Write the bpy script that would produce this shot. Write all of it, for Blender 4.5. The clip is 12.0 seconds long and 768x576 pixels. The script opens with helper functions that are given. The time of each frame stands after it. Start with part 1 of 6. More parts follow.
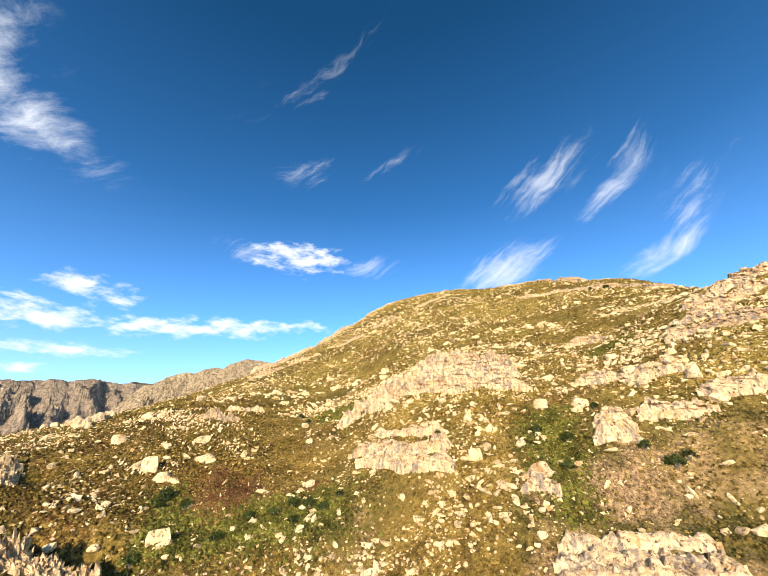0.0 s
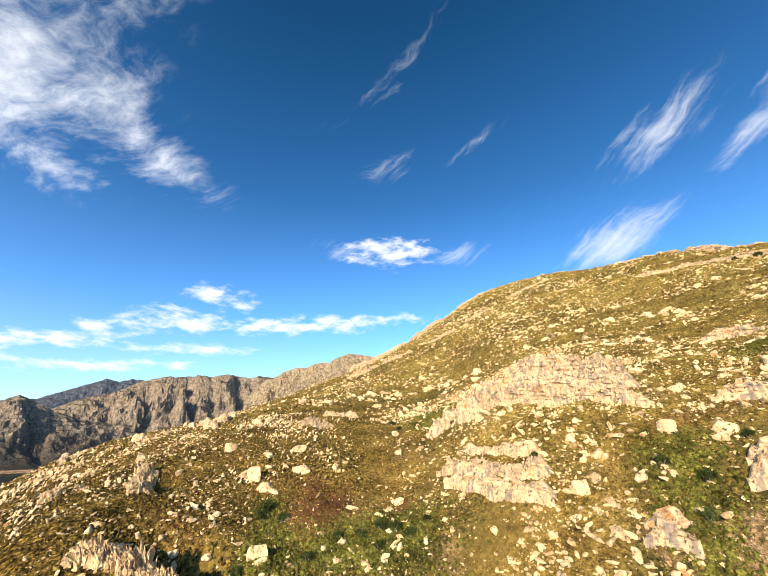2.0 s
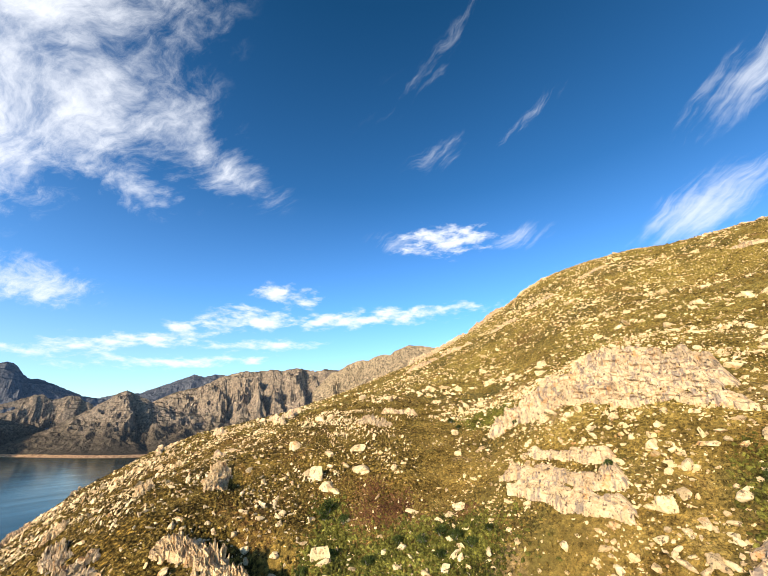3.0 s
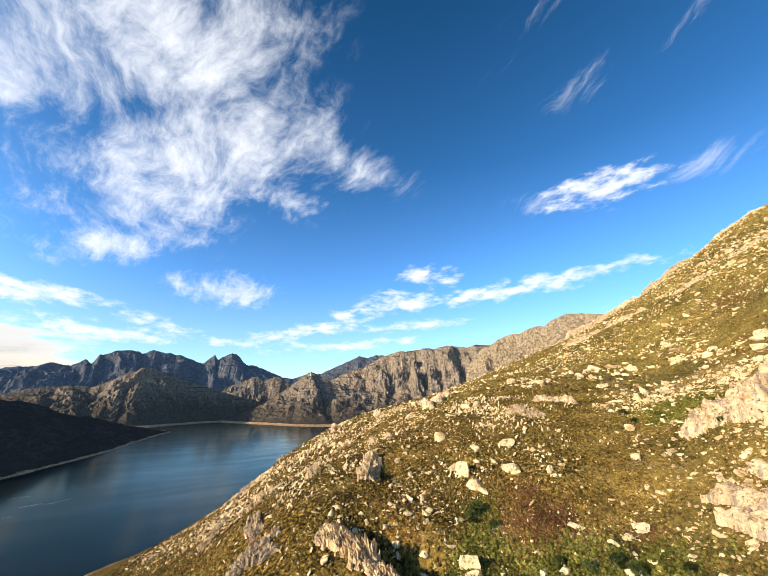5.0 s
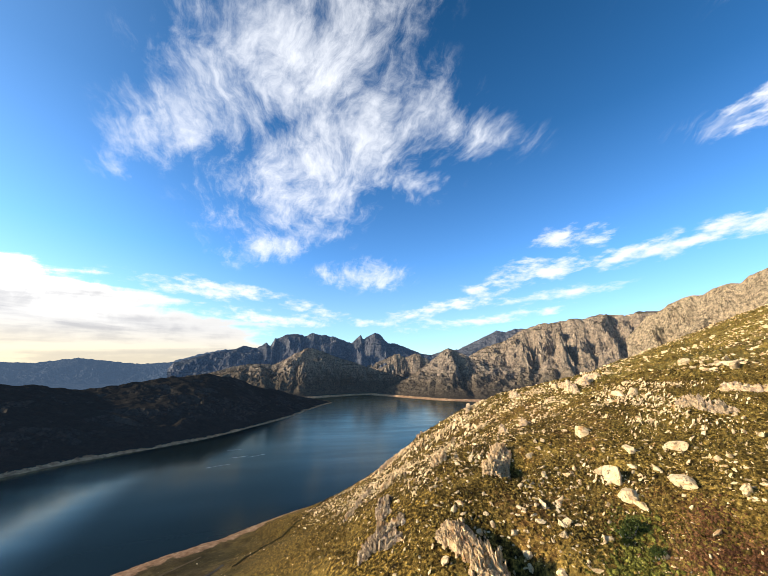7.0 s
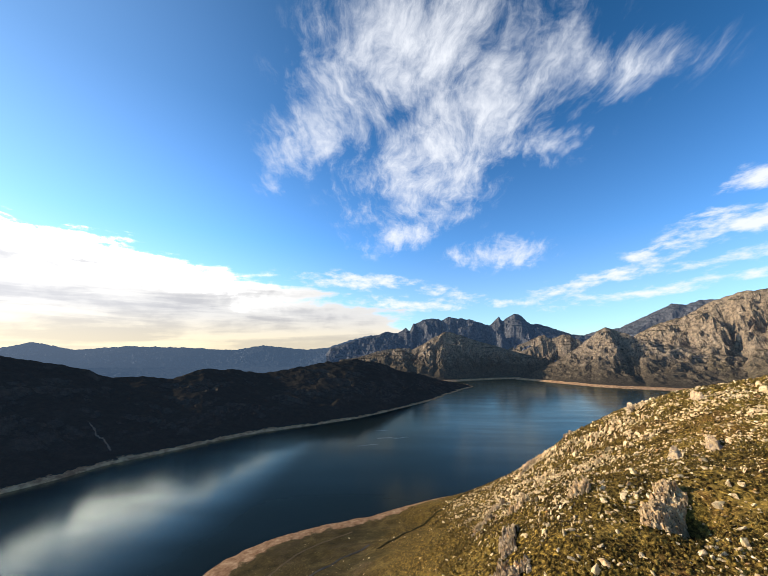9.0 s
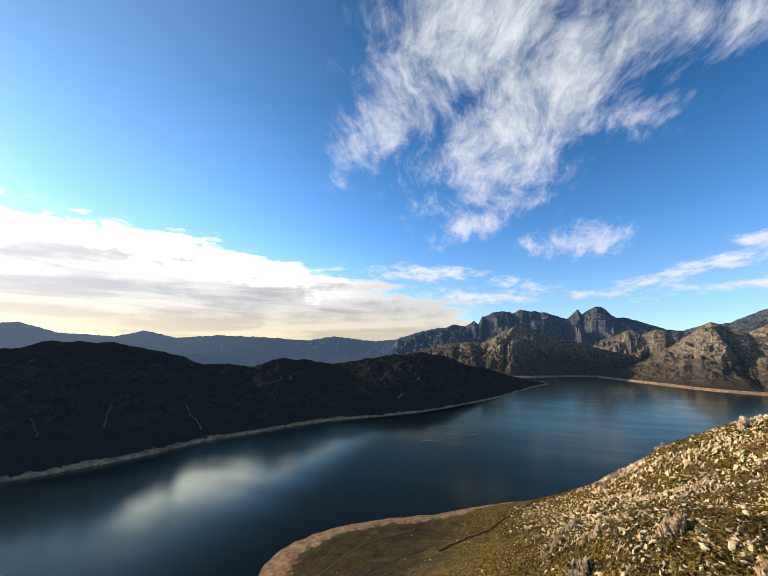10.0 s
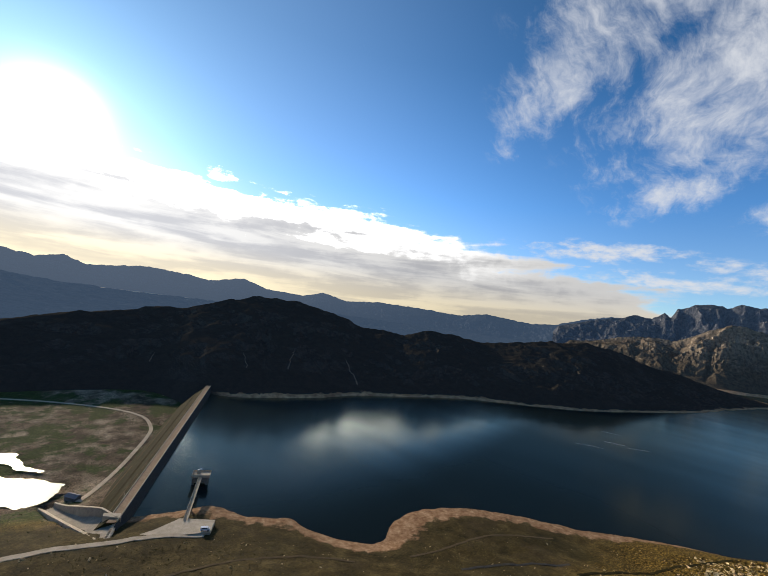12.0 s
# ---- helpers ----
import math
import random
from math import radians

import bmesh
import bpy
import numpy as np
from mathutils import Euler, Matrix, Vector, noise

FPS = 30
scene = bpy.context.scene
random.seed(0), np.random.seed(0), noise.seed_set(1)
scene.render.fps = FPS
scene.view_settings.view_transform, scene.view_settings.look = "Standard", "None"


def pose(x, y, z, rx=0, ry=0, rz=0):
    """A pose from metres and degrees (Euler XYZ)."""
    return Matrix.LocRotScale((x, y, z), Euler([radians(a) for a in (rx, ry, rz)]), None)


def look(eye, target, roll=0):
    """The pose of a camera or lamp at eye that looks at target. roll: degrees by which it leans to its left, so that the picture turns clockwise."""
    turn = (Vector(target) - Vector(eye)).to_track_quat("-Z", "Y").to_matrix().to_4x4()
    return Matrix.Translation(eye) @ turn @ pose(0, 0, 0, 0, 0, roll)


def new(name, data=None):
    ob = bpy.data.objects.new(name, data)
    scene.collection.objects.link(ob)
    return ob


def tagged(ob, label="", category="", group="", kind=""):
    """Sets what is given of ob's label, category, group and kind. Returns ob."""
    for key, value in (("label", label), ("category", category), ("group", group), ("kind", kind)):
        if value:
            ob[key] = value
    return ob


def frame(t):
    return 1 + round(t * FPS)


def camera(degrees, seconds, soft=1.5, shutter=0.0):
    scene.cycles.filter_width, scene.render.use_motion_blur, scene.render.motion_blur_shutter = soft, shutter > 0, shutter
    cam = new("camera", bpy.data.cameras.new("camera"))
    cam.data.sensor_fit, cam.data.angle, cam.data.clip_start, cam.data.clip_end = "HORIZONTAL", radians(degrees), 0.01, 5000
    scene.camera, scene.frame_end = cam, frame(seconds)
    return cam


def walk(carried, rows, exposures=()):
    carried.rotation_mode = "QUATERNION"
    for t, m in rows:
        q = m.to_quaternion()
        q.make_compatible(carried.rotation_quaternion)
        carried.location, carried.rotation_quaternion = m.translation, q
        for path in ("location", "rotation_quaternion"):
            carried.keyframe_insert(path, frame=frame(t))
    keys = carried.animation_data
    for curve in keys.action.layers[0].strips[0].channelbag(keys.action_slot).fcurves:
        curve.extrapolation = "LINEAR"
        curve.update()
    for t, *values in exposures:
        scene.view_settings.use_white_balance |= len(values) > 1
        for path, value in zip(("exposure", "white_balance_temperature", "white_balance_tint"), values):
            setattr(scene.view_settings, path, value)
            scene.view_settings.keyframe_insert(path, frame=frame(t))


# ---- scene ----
cam = camera(94.18, 12.0, soft=0.9)
walk(cam, [
    (0.0, pose(-2.58, -2.46, 101.96, 114.75, 1.57, 0.72)),
    (0.5, pose(-1.30, -1.10, 104.31, 114.56, 1.15, 4.23)),
    (1.0, pose(0.01, 0.00, 106.32, 114.26, 0.79, 7.99)),
    (1.5, pose(1.30, 0.70, 107.95, 113.87, 0.43, 11.88)),
    (2.0, pose(2.63, 1.42, 109.44, 113.38, 0.17, 16.16)),
    (2.5, pose(3.80, 2.56, 111.11, 112.73, -0.04, 20.84)),
    (3.0, pose(4.79, 3.86, 112.81, 111.93, -0.07, 25.93)),
    (5.0, pose(6.13, 12.23, 118.82, 108.13, -0.41, 49.60)),
    (5.5, pose(6.34, 14.53, 119.94, 107.14, -0.55, 55.18)),
    (6.0, pose(6.29, 16.85, 121.06, 106.16, -0.62, 60.49)),
    (6.5, pose(5.76, 19.20, 122.20, 105.13, -0.71, 65.74)),
    (7.0, pose(4.90, 21.61, 123.35, 104.14, -0.70, 71.09)),
    (9.0, pose(-3.35, 33.23, 131.33, 101.21, -0.56, 92.87)),
    (9.5, pose(-6.44, 35.44, 133.16, 100.58, -1.11, 98.15)),
    (10.0, pose(-9.35, 37.30, 134.75, 99.75, -1.86, 103.50)),
    (10.5, pose(-11.92, 38.69, 136.03, 98.74, -2.88, 108.75)),
    (11.0, pose(-14.16, 39.77, 137.12, 97.47, -4.18, 114.18)),
    (11.5, pose(-16.37, 40.64, 138.19, 95.75, -6.04, 120.33)),
    (12.0, pose(-18.84, 41.47, 139.43, 93.60, -8.28, 127.46)),
], [(0.0, 0.63), (3.0, 0.58), (5.0, 0.56), (8.0, 0.5), (10.0, 0.2), (12.0, -0.1)])

# ---- world, sun ----
SUN_AZ, SUN_EL = 173.4, 16.3          # bearing counter-clockwise from +y, and height, in degrees
sun_way = Vector((-math.sin(radians(SUN_AZ)) * math.cos(radians(SUN_EL)), math.cos(radians(SUN_AZ)) * math.cos(radians(SUN_EL)), math.sin(radians(SUN_EL))))
sun = new("sun", bpy.data.lights.new("sun", "SUN"))
sun.data.energy, sun.data.angle, sun.data.color = 5.0, radians(0.6), (1.0, 0.85, 0.64)
sun.matrix_world = look(sun_way * 1000, (0, 0, 0))


class Nodes:
    """Short calls for building node trees."""

    def __init__(self, tree):
        self.tree = tree
        tree.nodes.clear()

    def add(self, kind, **values):
        n = self.tree.nodes.new(kind)
        for key, value in values.items():
            setattr(n, key, value)
        return n

    def put(self, socket, value):
        if isinstance(value, bpy.types.NodeSocket):
            self.tree.links.new(value, socket)
        elif value is not None:
            socket.default_value = value

    def math(self, op, a, b=None, c=None, clamp=False):
        n = self.add("ShaderNodeMath", operation=op, use_clamp=clamp)
        for socket, value in zip(n.inputs, (a, b, c)):
            self.put(socket, value)
        return n.outputs[0]

    def vec(self, op, a, b=None):
        n = self.add("ShaderNodeVectorMath", operation=op)
        self.put(n.inputs[0], a)
        if b is not None:
            self.put(n.inputs["Scale"] if op == "SCALE" else n.inputs[1], b)
        return n.outputs["Value"] if op in ("DOT_PRODUCT", "LENGTH") else n.outputs["Vector"]

    def noise(self, vector, scale, detail=4.0, rough=0.55, distortion=0.0):
        n = self.add("ShaderNodeTexNoise")
        self.put(n.inputs["Vector"], vector)
        for key, value in (("Scale", scale), ("Detail", detail), ("Roughness", rough), ("Distortion", distortion)):
            n.inputs[key].default_value = value
        return n.outputs["Fac"]

    def ramp(self, fac, *stops):
        n = self.add("ShaderNodeValToRGB")
        self.put(n.inputs[0], fac)
        els = n.color_ramp.elements
        while len(els) < len(stops):
            els.new(0.5)
        for el, (pos, col) in zip(els, stops):
            el.position, el.color = pos, (*col, 1) if len(col) == 3 else col
        return n.outputs[0]

    def span(self, value, a, b, c=0.0, d=1.0):
        n = self.add("ShaderNodeMapRange", interpolation_type="SMOOTHSTEP")
        for socket, v in zip(n.inputs, (value, a, b, c, d)):
            self.put(socket, v)
        return n.outputs[0]

    def mix(self, fac, a, b, blend="MIX"):
        n = self.add("ShaderNodeMix", data_type="RGBA", blend_type=blend)
        self.put(n.inputs[0], fac)
        for socket, v in ((n.inputs[6], a), (n.inputs[7], b)):
            self.put(socket, (*v, 1) if isinstance(v, tuple) and len(v) == 3 else v)
        return n.outputs[2]


def combine(w, x, y, z=0.0):
    n = w.add("ShaderNodeCombineXYZ")
    for socket, v in zip(n.inputs, (x, y, z)):
        w.put(socket, v)
    return n.outputs[0]


world = bpy.data.worlds.new("sky")
scene.world = world
world.use_nodes = True
w = Nodes(world.node_tree)
sky = w.add("ShaderNodeTexSky", sky_type="NISHITA", sun_disc=False, sun_elevation=radians(SUN_EL), sun_rotation=radians(-SUN_AZ),
            altitude=400, air_density=1.0, dust_density=0.6, ozone_density=2.2)
way = w.add("ShaderNodeTexCoord").outputs["Generated"]
sep = w.add("ShaderNodeSeparateXYZ")
w.put(sep.inputs[0], way)
dx, dy, dz = sep.outputs
elev = w.math("MULTIPLY", w.math("ARCSINE", dz), 57.2958)
bear = w.math("MULTIPLY", w.math("ARCTAN2", w.math("MULTIPLY", dx, -1.0), dy), 57.2958)

# wisps: the sky's dome laid on a flat cloud ceiling, so that they shrink towards the horizon
low = w.math("ADD", w.math("MAXIMUM", dz, 0.0), 0.22)
ceiling_at = combine(w, w.math("DIVIDE", dx, low), w.math("DIVIDE", dy, low))
warp = w.add("ShaderNodeTexNoise")
w.put(warp.inputs["Vector"], ceiling_at)
warp.inputs["Scale"].default_value, warp.inputs["Detail"].default_value = 3.2, 4.0
bent = w.vec("ADD", ceiling_at, w.vec("SCALE", w.vec("SUBTRACT", warp.outputs["Color"], (0.5, 0.5, 0.5)), 0.20))


def fibres(turn, scale, stretch):
    streak = w.add("ShaderNodeMapping", vector_type="POINT")
    w.put(streak.inputs[0], bent)
    streak.inputs["Rotation"].default_value = (0, 0, radians(turn))
    streak.inputs["Scale"].default_value = (1.0, stretch, 1.0)
    return w.noise(streak.outputs[0], scale, 10.0, 0.67, 0.1)


fibre = fibres(-40, 4.6, 2.9)
puff = w.noise(bent, 5.5, 9.0, 0.66)
wisp = w.math("SUBTRACT", w.math("ADD", w.math("MULTIPLY", fibre, 0.55), w.math("MULTIPLY", puff, 0.45)), 0.5)
# to the north the wisps are long strands combed up to the east
comb_c, comb_s = math.cos(radians(34)), math.sin(radians(34))
eastward = w.math("MULTIPLY", bear, -0.8)
sway = w.math("MULTIPLY", w.math("SUBTRACT", w.noise(combine(w, w.math("MULTIPLY", bear, 0.1), w.math("MULTIPLY", elev, 0.1)), 1.0, 3.0, 0.5), 0.5), 5.0)
along_strand = w.math("ADD", w.math("MULTIPLY", eastward, comb_c), w.math("MULTIPLY", elev, comb_s))
across_strand = w.math("ADD", w.math("ADD", w.math("MULTIPLY", eastward, -comb_s), w.math("MULTIPLY", elev, comb_c)), sway)
strand = w.noise(combine(w, w.math("MULTIPLY", along_strand, 0.075), w.math("MULTIPLY", across_strand, 0.46)), 1.0, 9.0, 0.66, 0.15)
northern = w.span(bear, 56.0, 40.0)
wisp = w.math("ADD", wisp, w.math("MULTIPLY", northern, w.math("SUBTRACT", w.math("MULTIPLY", w.math("SUBTRACT", strand, 0.5), 0.72), w.math("MULTIPLY", wisp, 0.65))))
low_at = combine(w, w.math("MULTIPLY", bear, 0.16), w.math("MULTIPLY", elev, 0.42))
low_wisp = w.math("SUBTRACT", w.noise(low_at, 1.6, 8.0, 0.6, 0.1), 0.5)


def patch(az, el, along, across, turn, strength):
    """An oval of cloud about a bearing and height, its sizes in degrees."""
    c, s = math.cos(radians(turn)), math.sin(radians(turn))
    u = w.math("MULTIPLY", w.math("SUBTRACT", az, bear), math.cos(radians(el)))
    v = w.math("SUBTRACT", elev, el)
    a = w.math("ADD", w.math("MULTIPLY", u, c / along), w.math("MULTIPLY", v, s / along))
    b = w.math("ADD", w.math("MULTIPLY", u, -s / across), w.math("MULTIPLY", v, c / across))
    r = w.math("SQRT", w.math("ADD", w.math("MULTIPLY", a, a), w.math("MULTIPLY", b, b)))
    return w.math("MULTIPLY", w.span(r, 1.5, 0.0), strength)


def gathered(patches):
    total = None
    for one in patches:
        fac = patch(*one)
        total = fac if total is None else w.math("MAXIMUM", total, fac)
    return total


cirrus = gathered([
    (88, 45, 18, 11, 20, 1.0), (81, 34, 20, 10, 35, 1.05), (69, 41, 13, 9, -20, 0.85), (57, 37, 11, 4.5, -15, 0.75), (66, 30, 7, 3, 0, 0.7),
    (85, 26, 10, 7, 10, 0.88), (90, 19.3, 8, 2.8, 14, 0.95), (106, 34, 9, 6, 40, 1.0), (97, 39, 12, 9, 20, 0.8), (74.5, 16, 9, 3, 4, 0.92), (110, 30, 6, 4, 60, 0.75), (80, 52, 14, 8, 10, 0.8),
    (12, 55, 14, 2.6, 40, 0.3), (17, 52, 6, 2.2, 10, 0.36), (15.5, 41.5, 6, 2.4, 25, 0.5), (-1.5, 43.5, 7, 1.3, 28, 0.5), (-30, 36.8, 7.5, 3.2, 22, 0.80), (-40, 33.5, 8, 2.4, 42, 0.6),
    (-48, 29, 7, 3.5, 30, 0.34), (-20, 25.2, 9, 3.6, 12, 1.0), (-42, 22.5, 6.5, 1.8, 15, 0.9), (-45, 25, 6, 1.2, 50, 0.6), (2, 28, 5, 2, 5, 0.6), (24, 29.5, 5, 2, 5, 0.6)])
cumulus = gathered([
    (15.3, 29, 10, 2.8, -3, 1.0), (42, 20, 6, 2.3, -2, 1.0), (27, 17, 20, 1.8, 5, 1.05), (45, 15.5, 7, 1.8, 8, 1.0), (48.5, 16.8, 5, 1.8, 0, 0.9), (54, 14.2, 7, 1.4, 14, 0.9),
    (60, 11.4, 14, 1.4, 10, 1.0), (57, 8.8, 16, 1.2, 6, 0.9), (98, 12.2, 13, 1.7, -2, 1.05), (83, 10, 7, 1.6, -10, 0.9), (45, 12, 10, 1.2, 4, 0.9), (72, 8.5, 12, 1.1, 0, 0.85), (90, 8.5, 12, 1.6, -4, 0.9)])
# the cloud bank over the horizon below the sun: its top by bearing, in degrees
top_by_bearing = w.ramp(w.math("DIVIDE", w.math("SUBTRACT", bear, 70.0), 110.0),
                        (0.0, (0, 0, 0)), (0.10, (0.10, 0, 0)), (0.24, (0.50, 0, 0)), (0.40, (0.60, 0, 0)), (0.54, (0.74, 0, 0)), (1.0, (0.77, 0, 0)))
split = w.add("ShaderNodeSeparateColor")
w.put(split.inputs[0], top_by_bearing)
bank_top = w.math("MULTIPLY", split.outputs[0], 20.0)
behind = w.math("MAXIMUM", w.span(bear, -140.0, -175.0, 0.0, 14.0), bank_top)

thin = w.span(w.math("ADD", w.math("MULTIPLY", cirrus, 0.75), w.math("MULTIPLY", wisp, 2.7)), 0.16, 1.12)
thick = w.span(w.math("ADD", w.math("MULTIPLY", cumulus, 0.9), w.math("MULTIPLY", w.math("ADD", low_wisp, w.math("MULTIPLY", wisp, 0.6)), 2.3)), 0.34, 1.12)
thin = w.math("MULTIPLY", thin, w.span(cirrus, 0.02, 0.35))
thick = w.math("MULTIPLY", thick, w.span(cumulus, 0.02, 0.4))
flat_at = combine(w, w.math("MULTIPLY", bear, 0.034), w.math("MULTIPLY", w.math("ADD", elev, w.math("MULTIPLY", bear, 0.03)), 0.26))
layers = w.noise(flat_at, 1.9, 6.0, 0.55, 0.3)
tufted = w.noise(combine(w, w.math("MULTIPLY", bear, 0.2), w.math("MULTIPLY", elev, 0.3)), 1.5, 6.0, 0.6, 0.4)
rim = w.math("ADD", w.math("SUBTRACT", behind, elev), w.math("ADD", w.math("MULTIPLY", w.math("SUBTRACT", layers, 0.5), 10.0), w.math("MULTIPLY", w.math("SUBTRACT", tufted, 0.5), 5.0)))
sheet = w.math("MULTIPLY", w.span(rim, -0.4, 2.2), w.span(behind, 0.5, 3.0))
cover = w.math("MAXIMUM", w.math("MULTIPLY", w.math("MAXIMUM", w.math("MULTIPLY", thin, w.math("SUBTRACT", 1.0, w.math("MULTIPLY", northern, 0.22))), thick), 0.93), sheet)

near_sun = w.math("MAXIMUM", w.vec("DOT_PRODUCT", way, tuple(sun_way)), 0.0)
sunward = w.math("ADD", 1.75, w.math("MULTIPLY", w.math("POWER", near_sun, 1.5), 0.85))
grade = w.ramp(w.math("DIVIDE", elev, 60.0), (0.0, (0.74, 0.88, 0.97)), (0.16, (0.64, 0.80, 1.0)), (0.3, (0.40, 0.70, 0.99)), (0.6, (0.165, 0.44, 0.65)), (1.0, (0.07, 0.285, 0.42)))
blue = w.mix(1.0, sky.outputs[0], w.vec("SCALE", grade, sunward), "MULTIPLY")
blue = w.mix(w.math("MULTIPLY", w.math("POWER", near_sun, 3.0), 0.55), blue, (2.6, 3.5, 5.0))
shade = w.span(w.math("ADD", w.math("MULTIPLY", layers, 0.85), w.math("MULTIPLY", tufted, 0.15)), 0.40, 0.60)
warmth = w.span(elev, 7.0, 1.0)
bank_white = w.mix(warmth, (6.9, 6.85, 6.8), (8.6, 7.5, 5.3))
shade = w.math("MULTIPLY", shade, w.span(rim, 2.0, 7.5))
bank_colour = w.mix(w.math("MULTIPLY", shade, 0.72), bank_white, w.mix(warmth, (3.7, 3.8, 4.2), (5.4, 4.9, 4.0)))
glow = w.math("ADD", w.math("MULTIPLY", w.math("POWER", near_sun, 620.0), 1.0), w.math("MULTIPLY", w.math("POWER", near_sun, 40.0), 0.006))
bank_colour = w.vec("SCALE", bank_colour, w.math("ADD", 0.78, w.math("MULTIPLY", w.math("POWER", near_sun, 4.0), 0.6)))
lit_rim = w.math("MULTIPLY", w.span(rim, 5.0, 0.5), w.math("POWER", near_sun, 6.0))
bank_colour = w.vec("SCALE", bank_colour, w.math("ADD", 1.0, w.math("MULTIPLY", lit_rim, 40.0)))
cloud_colour = w.mix(sheet, (6.4, 6.6, 7.0), bank_colour)
total = w.mix(cover, blue, cloud_colour)
total = w.mix(1.0, total, w.vec("SCALE", (30.0, 29.0, 26.0), glow), "ADD")
back = w.add("ShaderNodeBackground")
w.put(back.inputs[0], total)
back.inputs[1].default_value = 0.12
w.put(w.add("ShaderNodeOutputWorld").inputs[0], back.outputs[0])

# ---- materials ----
def material(name):
    m = bpy.data.materials.new(name)
    m.use_nodes = True
    n = Nodes(m.node_tree)
    n.bsdf = n.add("ShaderNodeBsdfPrincipled")
    n.put(n.add("ShaderNodeOutputMaterial").inputs[0], n.bsdf.outputs[0])
    n.where = n.add("ShaderNodeNewGeometry").outputs["Position"]
    return m, n


def finish(n, colour, rough=0.9, bump=None, distance=0.1, strength=0.6):
    n.put(n.bsdf.inputs["Base Color"], (*colour, 1) if isinstance(colour, tuple) else colour)
    n.put(n.bsdf.inputs["Roughness"], rough)
    n.bsdf.inputs["Specular IOR Level"].default_value = 0.25 if isinstance(rough, float) and rough < 0.7 else 0.05
    if bump is not None:
        b = n.add("ShaderNodeBump")
        b.inputs["Distance"].default_value, b.inputs["Strength"].default_value = distance, strength
        n.put(b.inputs["Height"], bump)
        n.put(n.bsdf.inputs["Normal"], b.outputs[0])


def slope_ground():
    """Dry scrub: olive and straw growth, bare earth between, reddish patches, a bare strip of soil along the water;
    shade painted into the low land and the gaps.
    """
    m, n = material("dry_scrub_ground")
    big = n.noise(n.where, 0.016, 5, 0.6)
    mid = n.noise(n.where, 0.11, 6, 0.65)
    fine = n.noise(n.where, 0.9, 5, 0.7)
    scrub = n.ramp(n.math("ADD", n.math("MULTIPLY", mid, 0.6), n.math("MULTIPLY", fine, 0.4)),
                   (0.32, (0.036, 0.024, 0.008)), (0.45, (0.128, 0.081, 0.020)), (0.56, (0.25, 0.166, 0.042)), (0.70, (0.40, 0.28, 0.098)))
    green = n.ramp(fine, (0.3, (0.028, 0.026, 0.008)), (0.7, (0.105, 0.088, 0.026)))
    soil = n.ramp(fine, (0.3, (0.14, 0.09, 0.045)), (0.7, (0.34, 0.23, 0.125)))
    col = n.mix(n.span(big, 0.48, 0.62), scrub, green)
    col = n.mix(n.span(n.noise(n.where, 0.035, 4, 0.6), 0.57, 0.66), col, soil)
    z = n.add("ShaderNodeSeparateXYZ")
    n.put(z.inputs[0], n.where)
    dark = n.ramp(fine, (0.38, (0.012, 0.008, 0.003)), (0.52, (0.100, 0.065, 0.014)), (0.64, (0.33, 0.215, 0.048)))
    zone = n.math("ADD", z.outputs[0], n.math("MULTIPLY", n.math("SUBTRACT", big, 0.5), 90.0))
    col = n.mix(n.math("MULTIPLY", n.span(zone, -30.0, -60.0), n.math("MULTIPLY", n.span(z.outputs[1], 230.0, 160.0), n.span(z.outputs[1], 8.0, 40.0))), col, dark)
    lush = n.ramp(fine, (0.3, (0.022, 0.034, 0.009)), (0.7, (0.085, 0.105, 0.03)))
    pale = n.ramp(n.noise(n.where, 0.05, 6, 0.65), (0.32, (0.035, 0.026, 0.015)), (0.46, (0.115, 0.083, 0.054)), (0.64, (0.34, 0.265, 0.185)))
    floor_c = n.mix(n.span(n.noise(n.where, 0.028, 5, 0.7), 0.46, 0.56), pale, lush)
    col = n.mix(n.math("MULTIPLY", n.span(z.outputs[2], -4.0, -9.0), n.span(z.outputs[1], -200.0, -230.0)), col, floor_c)
    upper = n.ramp(n.math("ADD", n.math("MULTIPLY", mid, 0.4), n.math("MULTIPLY", fine, 0.6)), (0.36, (0.055, 0.040, 0.010)), (0.5, (0.205, 0.155, 0.034)), (0.64, (0.39, 0.30, 0.090)))
    col = n.mix(n.math("MULTIPLY", n.span(z.outputs[2], 96.0, 135.0), n.math("ADD", 0.35, n.math("MULTIPLY", n.span(big, 0.62, 0.45), 0.5))), col, upper)
    rusty = n.span(n.noise(n.where, 0.022, 5, 0.65), 0.54, 0.64)
    col = n.mix(n.math("MULTIPLY", rusty, n.math("MULTIPLY", n.span(z.outputs[2], 70.0, 95.0), 0.6)), col, n.ramp(fine, (0.3, (0.085, 0.042, 0.014)), (0.7, (0.27, 0.15, 0.05))))
    tufty = n.span(n.noise(n.where, 0.045, 5, 0.7), 0.56, 0.62)
    col = n.mix(n.math("MULTIPLY", tufty, n.math("MULTIPLY", n.span(z.outputs[2], 80.0, 110.0), 0.65)), col, n.ramp(fine, (0.3, (0.05, 0.042, 0.010)), (0.7, (0.19, 0.155, 0.036))))
    # shadows in gaps of the growth, painted as dark flecks
    gap_shade = n.noise(n.where, 2.6, 4, 0.7)
    col = n.mix(n.span(gap_shade, 0.50, 0.36), col, n.mix(1.0, col, (0.30, 0.28, 0.24), "MULTIPLY"))
